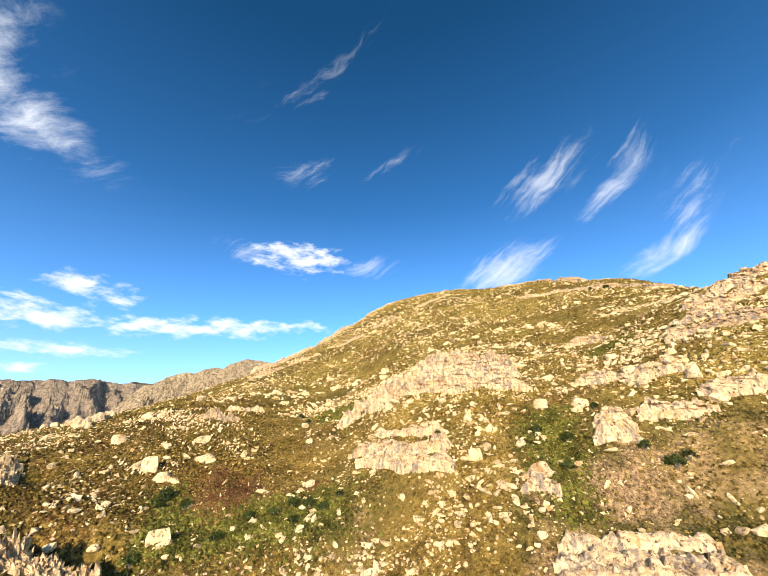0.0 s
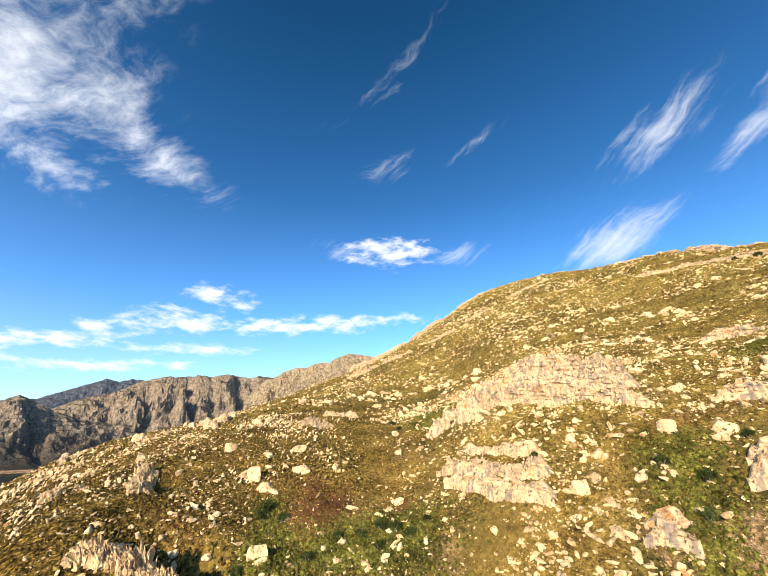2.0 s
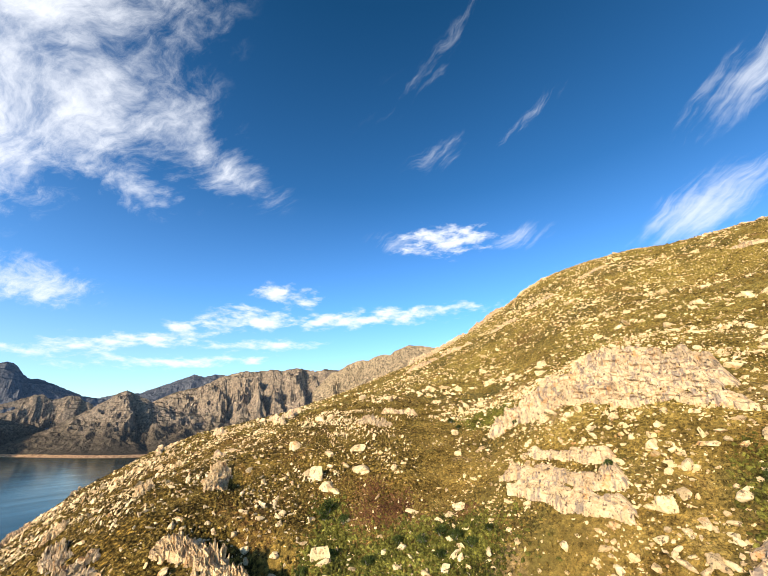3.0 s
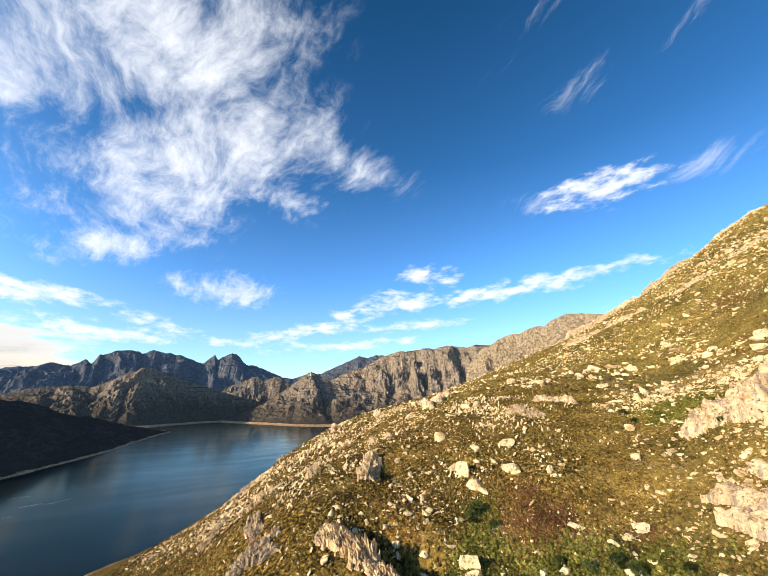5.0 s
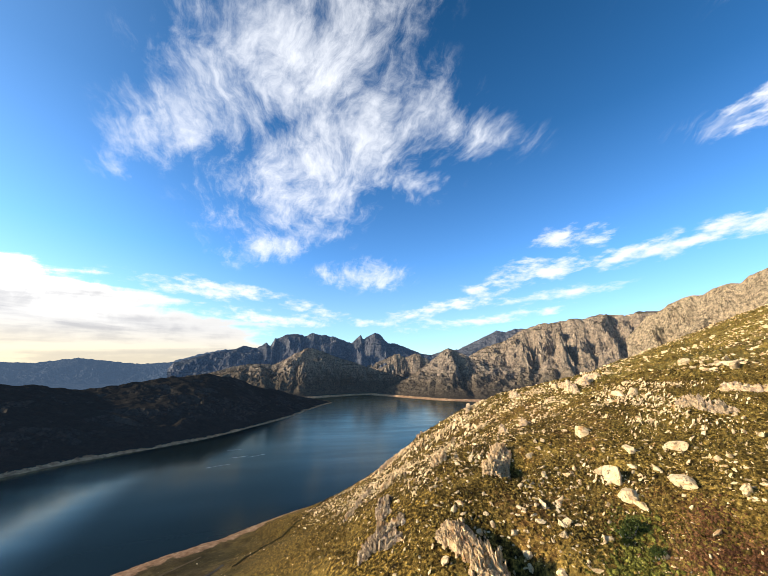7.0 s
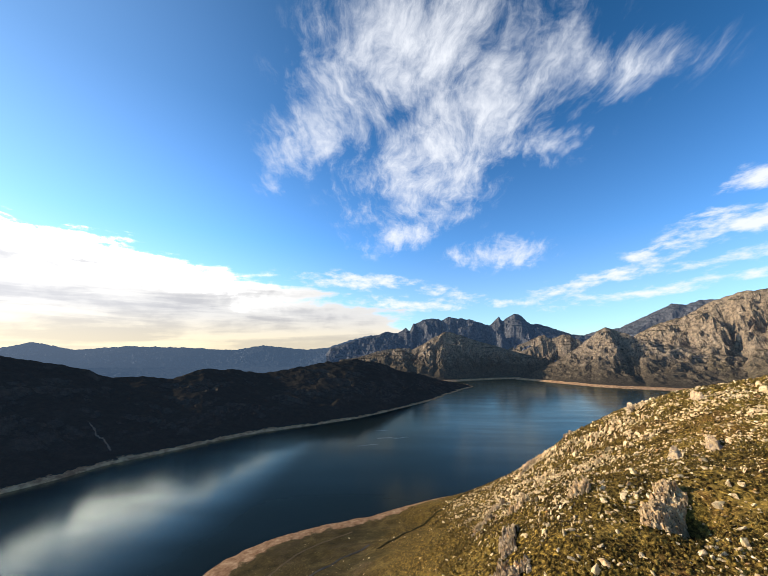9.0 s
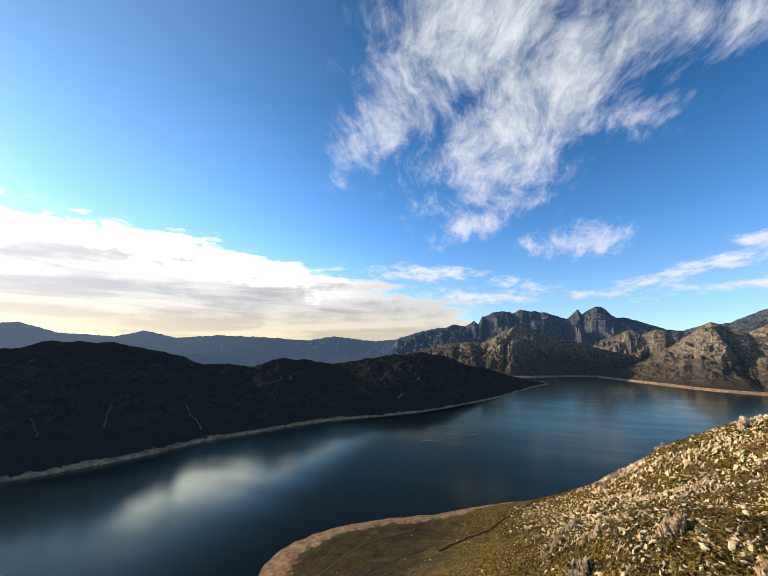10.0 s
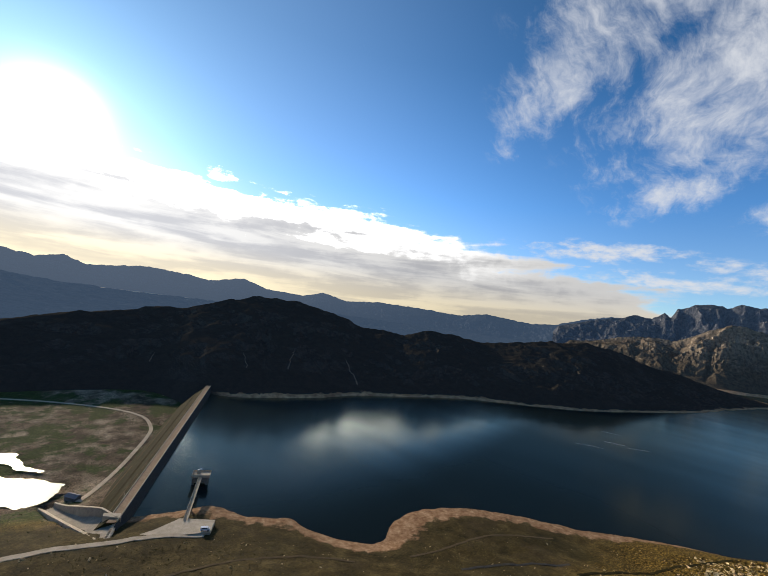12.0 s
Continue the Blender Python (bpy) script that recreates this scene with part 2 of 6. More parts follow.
    blades = n.noise(n.where, 1.1, 7, 0.85)
    col = n.mix(0.9, col, n.ramp(blades, (0.38, (0.20, 0.18, 0.16)), (0.49, (0.85, 0.84, 0.82)), (0.60, (1.75, 1.64, 1.46))), "MULTIPLY")
    gold = n.span(n.math("ADD", n.noise(n.where, 0.05, 4, 0.6), n.math("MULTIPLY", fine, 0.5)), 0.72, 0.88)
    col = n.mix(n.math("MULTIPLY", n.math("MULTIPLY", gold, 0.3), n.span(z.outputs[2], 55.0, 85.0)), col, (0.31, 0.205, 0.05))
    edge = n.math("ADD", z.outputs[2], n.math("MULTIPLY", n.math("SUBTRACT", mid, 0.5), 4.0))
    beach = n.ramp(n.noise(n.where, 0.25, 6, 0.7), (0.32, (0.14, 0.072, 0.035)), (0.5, (0.25, 0.143, 0.074)), (0.7, (0.40, 0.27, 0.16)))
    # low land darkened in colour, for scrub shaded against the sun
    backlit_dim = n.math("MULTIPLY", n.span(z.outputs[1], 50.0, 0.0), n.span(z.outputs[2], -9.0, 1.0))
    col = n.mix(n.math("MULTIPLY", backlit_dim, 0.92), col, n.ramp(n.math("ADD", n.math("MULTIPLY", mid, 0.5), n.math("MULTIPLY", fine, 0.5)), (0.35, (0.011, 0.009, 0.004)), (0.50, (0.036, 0.027, 0.010)), (0.66, (0.095, 0.070, 0.028))))
    near_water = n.math("MULTIPLY", n.span(n.math("SUBTRACT", edge, n.math("MULTIPLY", n.span(z.outputs[1], -30.0, -70.0, 0.0, 1.0), n.span(z.outputs[1], -125.0, -95.0, -0.3, 1.0))), 1.9, 1.2), n.span(z.outputs[2], -7.0, -5.0))
    valley_side = n.vec("DOT_PRODUCT", n.vec("SUBTRACT", n.where, (-100.5, -184.0, 0.0)), (0.815, -0.58, 0.0))
    col = n.mix(n.math("MULTIPLY", near_water, n.span(valley_side, 4.0, -4.0)), col, beach)
    finish(n, col, 0.95, n.math("ADD", n.math("MULTIPLY", mid, 0.8), n.math("MULTIPLY", fine, 0.35)), 0.8, 0.9)
    return m


def rock_material(name, light, mid_c, dark, stain, scale, weather=0.0):
    m, n = material(name)
    tint = n.add("ShaderNodeNewGeometry").outputs["Random Per Island"]
    a = n.noise(n.where, scale, 8, 0.65)
    b = n.noise(n.where, scale * 5.3, 6, 0.7)
    col = n.ramp(n.math("ADD", n.math("MULTIPLY", a, 0.6), n.math("MULTIPLY", b, 0.4)), (0.34, dark), (0.46, mid_c), (0.62, light))
    col = n.mix(n.span(n.noise(n.where, scale * 0.7, 5, 0.6), 0.56, 0.68), col, stain)
    col = n.mix(0.75, col, n.ramp(tint, (0.0, (0.60, 0.52, 0.43)), (0.35, (0.94, 0.89, 0.81)), (1.0, (1.04, 1.01, 0.95))), "MULTIPLY")
    streaks = n.add("ShaderNodeMapping")
    n.put(streaks.inputs[0], n.where)
    streaks.inputs["Scale"].default_value = (1.0, 1.0, 0.8)
    crack = n.noise(streaks.outputs[0], scale * 3.0, 7, 0.7)
    col = n.mix(n.span(crack, 0.46, 0.36), col, dark)
    run = n.add("ShaderNodeMapping")
    n.put(run.inputs[0], n.where)
    run.inputs["Scale"].default_value = (1.0, 1.0, 0.25)
    lichen = n.span(n.noise(run.outputs[0], scale * 1.7, 5, 0.6), 0.50, 0.62)
    col = n.mix(n.math("MULTIPLY", lichen, weather), col, (0.17, 0.145, 0.135))
    each = n.add("ShaderNodeObjectInfo").outputs["Random"]
    col = n.mix(0.6, col, n.ramp(each, (0.0, (0.84, 0.80, 0.76)), (0.5, (0.98, 0.94, 0.88)), (1.0, (1.0, 0.95, 0.85))), "MULTIPLY")
    finish(n, col, 0.9, n.math("ADD", n.math("MULTIPLY", crack, 0.7), n.math("MULTIPLY", b, 0.5)), 0.5, 0.8)
    return m


def plant_material(name, dark, mid_c, light, scale, clear=0.0):
    m, n = material(name)
    tint = n.add("ShaderNodeNewGeometry").outputs["Random Per Island"]
    patchy = n.noise(n.where, scale, 4, 0.6)
    col = n.ramp(n.math("ADD", n.math("MULTIPLY", patchy, 0.8), n.math("MULTIPLY", tint, 0.22)), (0.3, dark), (0.52, mid_c), (0.75, light))
    leafy = n.noise(n.where, 3.2, 4, 0.75)
    col = n.mix(0.85, col, n.ramp(leafy, (0.34, (0.25, 0.25, 0.25)), (0.5, (0.9, 0.9, 0.88)), (0.66, (1.6, 1.55, 1.4))), "MULTIPLY")
    finish(n, col, 0.8, leafy, 0.25, 0.7)
    return m


def range_material(name, rock_c, scrub_c, dark_c, scale, air=None, bare=3.2, scars=(), rocky=(-50.0, 0.0), grain=0.8):
    """A far mountainside: rock faces where it is steep, scrub where it is not; air: haze before it, painted as a faint
    glow of the slope;
    scars: (x, y, x, y, width) washed out gullies of pale earth; rocky: heights between which rock takes over from
    scrub."""
    m, n = material(name)
    z = n.add("ShaderNodeSeparateXYZ")
    n.put(z.inputs[0], n.add("ShaderNodeNewGeometry").outputs["Normal"])
    a = n.noise(n.where, scale, 8, 0.68)
    b = n.noise(n.where, scale * 6, 6, 0.7)
    c = n.noise(n.where, scale * 22, 5, 0.7)
    steep = n.span(n.math("ADD", z.outputs[2], n.math("MULTIPLY", n.math("SUBTRACT", n.math("ADD", n.math("MULTIPLY", a, 0.4), n.math("MULTIPLY", b, 0.6)), 0.5), 0.8)), 0.93, 0.66)
    height = n.add("ShaderNodeSeparateXYZ")
    n.put(height.inputs[0], n.where)
    high = n.span(n.math("ADD", height.outputs[2], n.math("MULTIPLY", n.math("SUBTRACT", a, 0.5), 260.0)), *rocky)
    steep = n.math("MULTIPLY", steep, n.math("ADD", 0.12, n.math("MULTIPLY", high, 0.88)))
    col = n.mix(steep, n.mix(b, dark_c, scrub_c), n.mix(n.span(b, 0.30, 0.62), n.mix(0.5, dark_c, rock_c), rock_c))
    col = n.mix(grain, col, n.ramp(c, (0.32, (0.42, 0.42, 0.44)), (0.5, (0.95, 0.95, 0.95)), (0.66, (1.35, 1.3, 1.22))), "MULTIPLY")
    col = n.mix(grain * 0.9, col, n.ramp(b, (0.36, (0.45, 0.45, 0.47)), (0.5, (0.95, 0.95, 0.95)), (0.62, (1.3, 1.25, 1.18))), "MULTIPLY")
    h = n.add("ShaderNodeSeparateXYZ")
    n.put(h.inputs[0], n.where)
    shore = n.span(n.math("ADD", h.outputs[2], n.math("MULTIPLY", n.math("SUBTRACT", n.math("ADD", n.math("MULTIPLY", b, 0.5), n.math("MULTIPLY", a, 0.5)), 0.5), 16.0)), bare + 0.6, bare)
    shore = n.math("MULTIPLY", shore, n.math("MULTIPLY", n.span(h.outputs[2], -2.5, -1.0), n.span(h.outputs[0], -266.0, -285.0)))
    col = n.mix(shore, col, n.mix(n.span(b, 0.35, 0.65), (0.24, 0.13, 0.065), (0.60, 0.37, 0.19)))
    for xa, ya, xb, yb, wide in scars:
        d = Vector((xb - xa, yb - ya, 0))
        off = n.vec("SUBTRACT", n.where, (xa, ya, 0.0))
        k = n.math("DIVIDE", n.vec("DOT_PRODUCT", off, tuple(d)), d.length_squared)
        side = n.vec("DOT_PRODUCT", off, tuple(Vector((-d.y, d.x, 0)).normalized()))
        side = n.math("ABSOLUTE", n.math("ADD", side, n.math("MULTIPLY", n.math("SUBTRACT", n.noise(n.where, 0.06, 3, 0.6), 0.5), 9.0)))
        inside = n.math("MULTIPLY", n.span(side, n.math("ADD", wide * 0.45, n.math("MULTIPLY", k, -wide * 0.2)), 0.0), n.math("MULTIPLY", n.span(k, -0.02, 0.05), n.span(k, 1.0, 0.75)))
        col = n.mix(n.math("MULTIPLY", inside, 0.75), col, (0.22, 0.165, 0.115))
    finish(n, col, 0.95, n.math("ADD", n.math("MULTIPLY", b, 0.6), n.math("MULTIPLY", c, 0.25)), 0.05 / scale, 0.8)
    n.bsdf.inputs["Specular IOR Level"].default_value = 0.0
    # haze put in as a faint glow, stronger towards the sun
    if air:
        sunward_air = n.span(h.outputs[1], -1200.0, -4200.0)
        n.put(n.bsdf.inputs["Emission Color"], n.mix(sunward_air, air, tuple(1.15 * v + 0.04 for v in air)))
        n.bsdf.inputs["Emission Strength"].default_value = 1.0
    return m


def plain_material(name, dark, light, scale, rough=0.85, distance=0.05):
    m, n = material(name)
    a = n.noise(n.where, scale, 8, 0.65)
    b = n.noise(n.where, scale * 9, 4, 0.6)
    finish(n, n.ramp(n.math("ADD", n.math("MULTIPLY", a, 0.65), n.math("MULTIPLY", b, 0.35)), (0.32, dark), (0.68, light)), rough, b, distance, 0.5)
    return m


def water_material(name, deep, rough, ripple, scale, power):
    """Dark water whose gloss grows towards grazing view."""
    m, n = material(name)
    finish(n, deep, 0.9, None)
    n.bsdf.inputs["Specular IOR Level"].default_value = 0.0
    shine = n.add("ShaderNodeBsdfGlossy")
    shine.inputs["Color"].default_value = (0.95, 0.98, 0.82, 1)
    b = n.add("ShaderNodeBump")
    b.inputs["Distance"].default_value, b.inputs["Strength"].default_value = ripple, 0.5
    n.put(b.inputs["Height"], n.noise(n.where, scale, 5, 0.6))
    mirror_lean = Vector((-0.643 * 0.05, -0.766 * 0.05, 1)).normalized()      # added lean of the normals, shifting the cloud bank's reflection into place
    lean = n.add("ShaderNodeCombineXYZ")
    north = n.add("ShaderNodeSeparateXYZ")
    n.put(north.inputs[0], n.where)
    bank_mirror = n.math("MULTIPLY", n.span(north.outputs[1], -90.0, -180.0), n.span(north.outputs[0], -850.0, -420.0, 0.2, 1.0))
    reach = n.span(north.outputs[1], 20.0, 170.0)                         # normals lean east here, added to mirror higher, brighter sky
    n.put(shine.inputs["Roughness"], n.math("MULTIPLY", n.math("ADD", n.math("ADD", 0.62, n.math("MULTIPLY", reach, 0.3)), n.math("MULTIPLY", bank_mirror, 0.3)), rough))
    n.put(lean.inputs[0], n.math("ADD", n.math("MULTIPLY", bank_mirror, mirror_lean.x), n.math("MULTIPLY", reach, 0.034)))
    n.put(lean.inputs[1], n.math("ADD", n.math("MULTIPLY", bank_mirror, mirror_lean.y), n.math("MULTIPLY", reach, -0.017)))
    lean.inputs[2].default_value = 1.0
    n.put(b.inputs["Normal"], lean.outputs[0])
    n.put(shine.inputs["Normal"], b.outputs[0])
    facing = n.add("ShaderNodeLayerWeight")
    facing.inputs["Blend"].default_value = 0.5
    mixed = n.add("ShaderNodeMixShader")
    lanes = n.add("ShaderNodeMapping")                                    # lanes of wind on the water
    n.put(lanes.inputs[0], n.where)
    lanes.inputs["Rotation"].default_value = (0, 0, radians(28))
    lanes.inputs["Scale"].default_value = (1.0, 0.22, 1.0)
    gloss_gain = n.span(n.noise(lanes.outputs[0], 0.02, 5, 0.6, 0.4), 0.35, 0.68, 0.88, 1.12)
    # gloss also raised by place, brightening the clouds mirrored by the dam
    gloss_gain = n.math("MULTIPLY", gloss_gain, n.math("ADD", n.math("ADD", 0.42, n.math("MULTIPLY", reach, 0.48)), n.math("MULTIPLY", bank_mirror, 1.9)))
    n.put(mixed.inputs[0], n.math("ADD", n.math("MULTIPLY", n.math("MULTIPLY", n.math("POWER", facing.outputs["Facing"], power), gloss_gain), 0.97), 0.007, None, True))
    n.put(mixed.inputs[1], n.bsdf.outputs[0])
    n.put(mixed.inputs[2], shine.outputs[0])
    n.put([x for x in m.node_tree.nodes if x.type == "OUTPUT_MATERIAL"][0].inputs[0], mixed.outputs[0])
    return m


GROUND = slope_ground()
STONE = rock_material("pale_sandstone", (0.84, 0.69, 0.45), (0.68, 0.53, 0.32), (0.14, 0.098, 0.056), (0.55, 0.32, 0.145), 0.45)
CRAG = rock_material("weathered_crag", (0.74, 0.58, 0.385), (0.53, 0.40, 0.25), (0.075, 0.052, 0.036), (0.54, 0.32, 0.15), 0.42, 0.7)
GREY_CRAG = rock_material("grey_streaked_crag", (0.62, 0.49, 0.33), (0.40, 0.305, 0.20), (0.05, 0.039, 0.029), (0.44, 0.27, 0.13), 0.5, 0.6)
FIN_ROCK = rock_material("brown_weathered_crag", (0.76, 0.58, 0.36), (0.54, 0.39, 0.22), (0.06, 0.041, 0.028), (0.52, 0.30, 0.13), 0.7, 0.3)
SHRUB = plant_material("fynbos_tuft", (0.060, 0.040, 0.010), (0.185, 0.125, 0.030), (0.33, 0.23, 0.066), 0.11)
DARK_HEATH = plant_material("dark_brown_heath", (0.016, 0.011, 0.004), (0.105, 0.068, 0.016), (0.30, 0.195, 0.044), 0.12)
HEATH = plant_material("olive_heath", (0.028, 0.024, 0.009), (0.070, 0.057, 0.020), (0.14, 0.112, 0.04), 0.04)
VALLEY_BUSH = plant_material("olive_valley_bush", (0.030, 0.032, 0.012), (0.075, 0.072, 0.026), (0.14, 0.13, 0.05), 0.05)
LEAF = plant_material("dark_green_leaf", (0.020, 0.030, 0.008), (0.045, 0.060, 0.014), (0.10, 0.115, 0.03), 0.4)
# near-black far rock and darkened peaks: their blue is haze painted as glow
FAR_ROCK = range_material("far_rock_hazed_blue", (0.030, 0.034, 0.042), (0.022, 0.026, 0.032), (0.018, 0.022, 0.028), 0.006, (0.042, 0.068, 0.110))
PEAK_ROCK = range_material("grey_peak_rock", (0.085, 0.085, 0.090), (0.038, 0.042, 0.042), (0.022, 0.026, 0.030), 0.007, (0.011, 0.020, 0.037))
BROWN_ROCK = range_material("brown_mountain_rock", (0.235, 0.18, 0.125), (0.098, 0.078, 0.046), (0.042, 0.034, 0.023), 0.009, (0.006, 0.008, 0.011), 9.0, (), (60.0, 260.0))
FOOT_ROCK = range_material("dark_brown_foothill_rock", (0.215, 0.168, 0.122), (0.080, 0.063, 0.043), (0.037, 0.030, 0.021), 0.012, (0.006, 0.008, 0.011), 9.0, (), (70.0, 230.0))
TAN_ROCK = range_material("tan_mountain_rock", (0.29, 0.225, 0.145), (0.115, 0.095, 0.040), (0.052, 0.042, 0.022), 0.016, None, 3.2, (), (-50.0, 0.0), 1.0)
# hill turned from the sun: its shade is deepened by a darker scrub colour
SHADE_SCRUB = range_material("shade_darkened_scrub", (0.054, 0.046, 0.036), (0.035, 0.030, 0.022), (0.021, 0.018, 0.014), 0.015, (0.0032, 0.0042, 0.0064), 2.6,
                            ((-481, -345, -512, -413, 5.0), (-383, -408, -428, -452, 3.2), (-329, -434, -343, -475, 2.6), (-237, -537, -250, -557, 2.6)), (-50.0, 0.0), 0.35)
WATER = water_material("lake_water", (0.007, 0.012, 0.013), 0.16, 0.045, 0.35, 6.7)
POND = water_material("pond_water", (0.02, 0.03, 0.03), 0.34, 0.05, 0.6, 4.5)
WALLING = plain_material("grey_concrete_wall", (0.19, 0.16, 0.12), (0.38, 0.32, 0.245), 0.25)
CONCRETE = plain_material("pale_concrete", (0.36, 0.29, 0.20), (0.62, 0.51, 0.37), 0.3)
FACE = plain_material("dark_stone_pitching", (0.028, 0.027, 0.025), (0.08, 0.075, 0.067), 1.1, 0.85, 0.4)
RIPRAP = plain_material("dark_riprap", (0.10, 0.094, 0.085), (0.24, 0.225, 0.20), 0.8, 0.85, 0.4)
GRASS = plain_material("embankment_grass", (0.010, 0.009, 0.003), (0.050, 0.040, 0.015), 0.22, 0.95, 0.4)
DRY = plain_material("dry_brown_earth", (0.07, 0.05, 0.027), (0.135, 0.095, 0.052), 0.5, 0.95, 0.2)
GRAVEL = plain_material("pale_gravel", (0.33, 0.26, 0.175), (0.56, 0.45, 0.32), 0.3)
EARTH = plain_material("tan_earth_track", (0.20, 0.13, 0.075), (0.36, 0.25, 0.16), 0.4)
FOAM = plain_material("white_foam", (0.08, 0.10, 0.11), (0.26, 0.28, 0.29), 0.4)
PAINT = plain_material("white_car_paint", (0.70, 0.70, 0.70), (0.8, 0.8, 0.8), 0.5, 0.3, 0.001)
GLASS = plain_material("dark_car_glass", (0.02, 0.02, 0.025), (0.03, 0.03, 0.035), 0.5, 0.08, 0.001)
RUBBER = plain_material("black_rubber", (0.015, 0.015, 0.015), (0.03, 0.03, 0.03), 2.0)
ROOFING = plain_material("grey_roofing", (0.12, 0.12, 0.13), (0.2, 0.2, 0.21), 0.5, 0.6)

# ---- the lie of the land ----
def hashed(ix, iy, seed):
    h = (ix.astype(np.int64) * 374761393 + iy.astype(np.int64) * 668265263 + seed * 974634777) & 0x7FFFFFFF
    h = ((h ^ (h >> 13)) * 1274126177) & 0x7FFFFFFF
    return ((h ^ (h >> 16)) & 0xFFFF) / 65535.0


def value_noise(x, y, seed=0):
    ix, iy = np.floor(x), np.floor(y)
    fx, fy = x - ix, y - iy
    fx, fy = fx * fx * (3 - 2 * fx), fy * fy * (3 - 2 * fy)
    a, b = hashed(ix, iy, seed), hashed(ix + 1, iy, seed)
    c, d = hashed(ix, iy + 1, seed), hashed(ix + 1, iy + 1, seed)
    return (a + (b - a) * fx) * (1 - fy) + (c + (d - c) * fx) * fy


def fbm(x, y, octaves=5, seed=0, ridged=False):
    """Layered noise about 0, within -1 to 1; ridged: sharp crests."""
    x, y = np.asarray(x, float), np.asarray(y, float)
    total, size, norm = 0.0, 1.0, 0.0
    for k in range(octaves):
        v = value_noise(x * 2**k + 17.3 * k, y * 2**k - 9.1 * k, seed + k) * 2 - 1
        total = total + (1 - 2 * np.abs(v) if ridged else v) * size
        norm += size
        size *= 0.52
    return total / norm


# spot heights (x, y, z) of the boulder slope and its skyline
SLOPE = ((-320, 170, 71), (-284, 124, 57), (-143, 125, 95), (-305, 182, 84), (-289, 78, 25), (-94, 92, 99), (-66, 107, 98),
         (-50, 89, 87), (-62, 122, 105), (-91, 144, 115), (-62, 165, 120), (-64, 65, 88), (11, 100, 102), (-18, 143, 112), (34, 112, 121), (24, 140, 135),
         (28, 82, 95), (81, 143, 140), (69, 118, 130), (52, 74, 97), (-31, 115, 97), (-163, 207, 125), (-223, 200, 112), (-164, 300, 143), (-73, 191, 128),
         (-12, 89, 87), (-98, 68, 92), (-137, 70, 82), (-211, 93, 64), (-179, 53, 55), (13, 253, 175), (131, 108, 154))
TERRACES = ((-5, 142, 124), (-30, 173, 121), (29, 81, 95), (-63, 104, 96), (-68, 182, 121), (7, 113, 111), (-67, 113, 101), (-82, 98, 98), (-64, 96, 94), (-40, 129, 107),
            (-45, 115, 102), (-59, 111, 100), (-109, 105, 103), (-94, 91, 99), (-63, 123, 106), (-92, 54, 84), (-90, 113, 105), (-254, 204, 109), (22, 148, 137), (-25, 247, 149),
            (15, 95, 101), (2, 99, 98), (-29, 114, 97), (19, 84, 95), (63, 88, 116), (59, 112, 121), (45, 80, 104), (46, 68, 91), (32, 72, 89), (16, 76, 88), (0, 92, 91), (-16, 87, 89))
# the upper skyline and the ground behind it
UPPER = ((7, 523, 312), (-148, 400, 188), (-98, 458, 228), (123, 502, 316), (223, 421, 293), (252, 306, 240), (213, 206, 188), (330, 330, 190), (330, 180, 120),
         (60, 640, 285), (260, 560, 240), (-150, 620, 190), (-330, 420, 130), (220, 90, 120), (180, -20, 90), (120, 320, 215))
# where the land meets the water, and the land under the flight
SHORE = ((-130, -181, 0.3), (-149, -174, 0.3), (-159, -154, 0.3), (-171, -140, 0.3), (-182, -132, 0.3), (-181, -122, 0.3), (-189, -102, 0.3), (-201, -86, 0.3), (-210, -80, 0.2), (-225, -86, 0.3),
         (-247, -88, 0.2), (-267, -80, 0.2), (-292, -62, 0.2), (-327, -12, 0.2),
         (-364, 40, 0), (-403, 111, 0), (-425, 190, 0), (-480, 320, 0), (-600, 520, 0), (-850, 800, 0),
         (-10, 10, 45), (-22, 42, 62), (-80, 0, 44), (60, 0, 66), (60, -120, 48), (-120, -60, 24), (-171, -52, 13), (-235, -20, 11), (-285, 42, 12),
         (-150, 30, 46), (-300, 300, 110), (-400, 500, 100), (-560, 700, 90))
# lake bed, the dam's foot and the valley below the dam
VALLEY = ((-210, -180, -9), (-300, -200, -20), (-500, 0, -25), (-350, -320, -20), (-700, 300, -25), (-213, -110, -5), (-420, 0, -12),
          (-92, -163, 7), (-57, -175, 8), (-130, -150, 4), (-95, -123, 12), (10, -190, 14), (-80, -225, -6), (-85, -275, -15), (-110, -260, -14),
          (-150, -340, -14), (-180, -420, -13), (-60, -360, -15), (0, -420, -14), (-20, -290, -11), (60, -300, 0), (-120, -560, -10), (100, -560, -8), (-300, -520, -8))
spots = np.array(SLOPE + TERRACES + UPPER + SHORE + VALLEY, float)


def plate_kernel(r):
    return r * r * np.log(r + 1e-9)


span_xy = 100.0
pts = spots[:, :2] / span_xy
K = plate_kernel(np.hypot(pts[:, None, 0] - pts[None, :, 0], pts[:, None, 1] - pts[None, :, 1])) + np.eye(len(pts)) * 0.004
Pm = np.c_[np.ones(len(pts)), pts]
solved = np.linalg.solve(np.block([[K, Pm], [Pm.T, np.zeros((3, 3))]]), np.r_[spots[:, 2], 0, 0, 0])


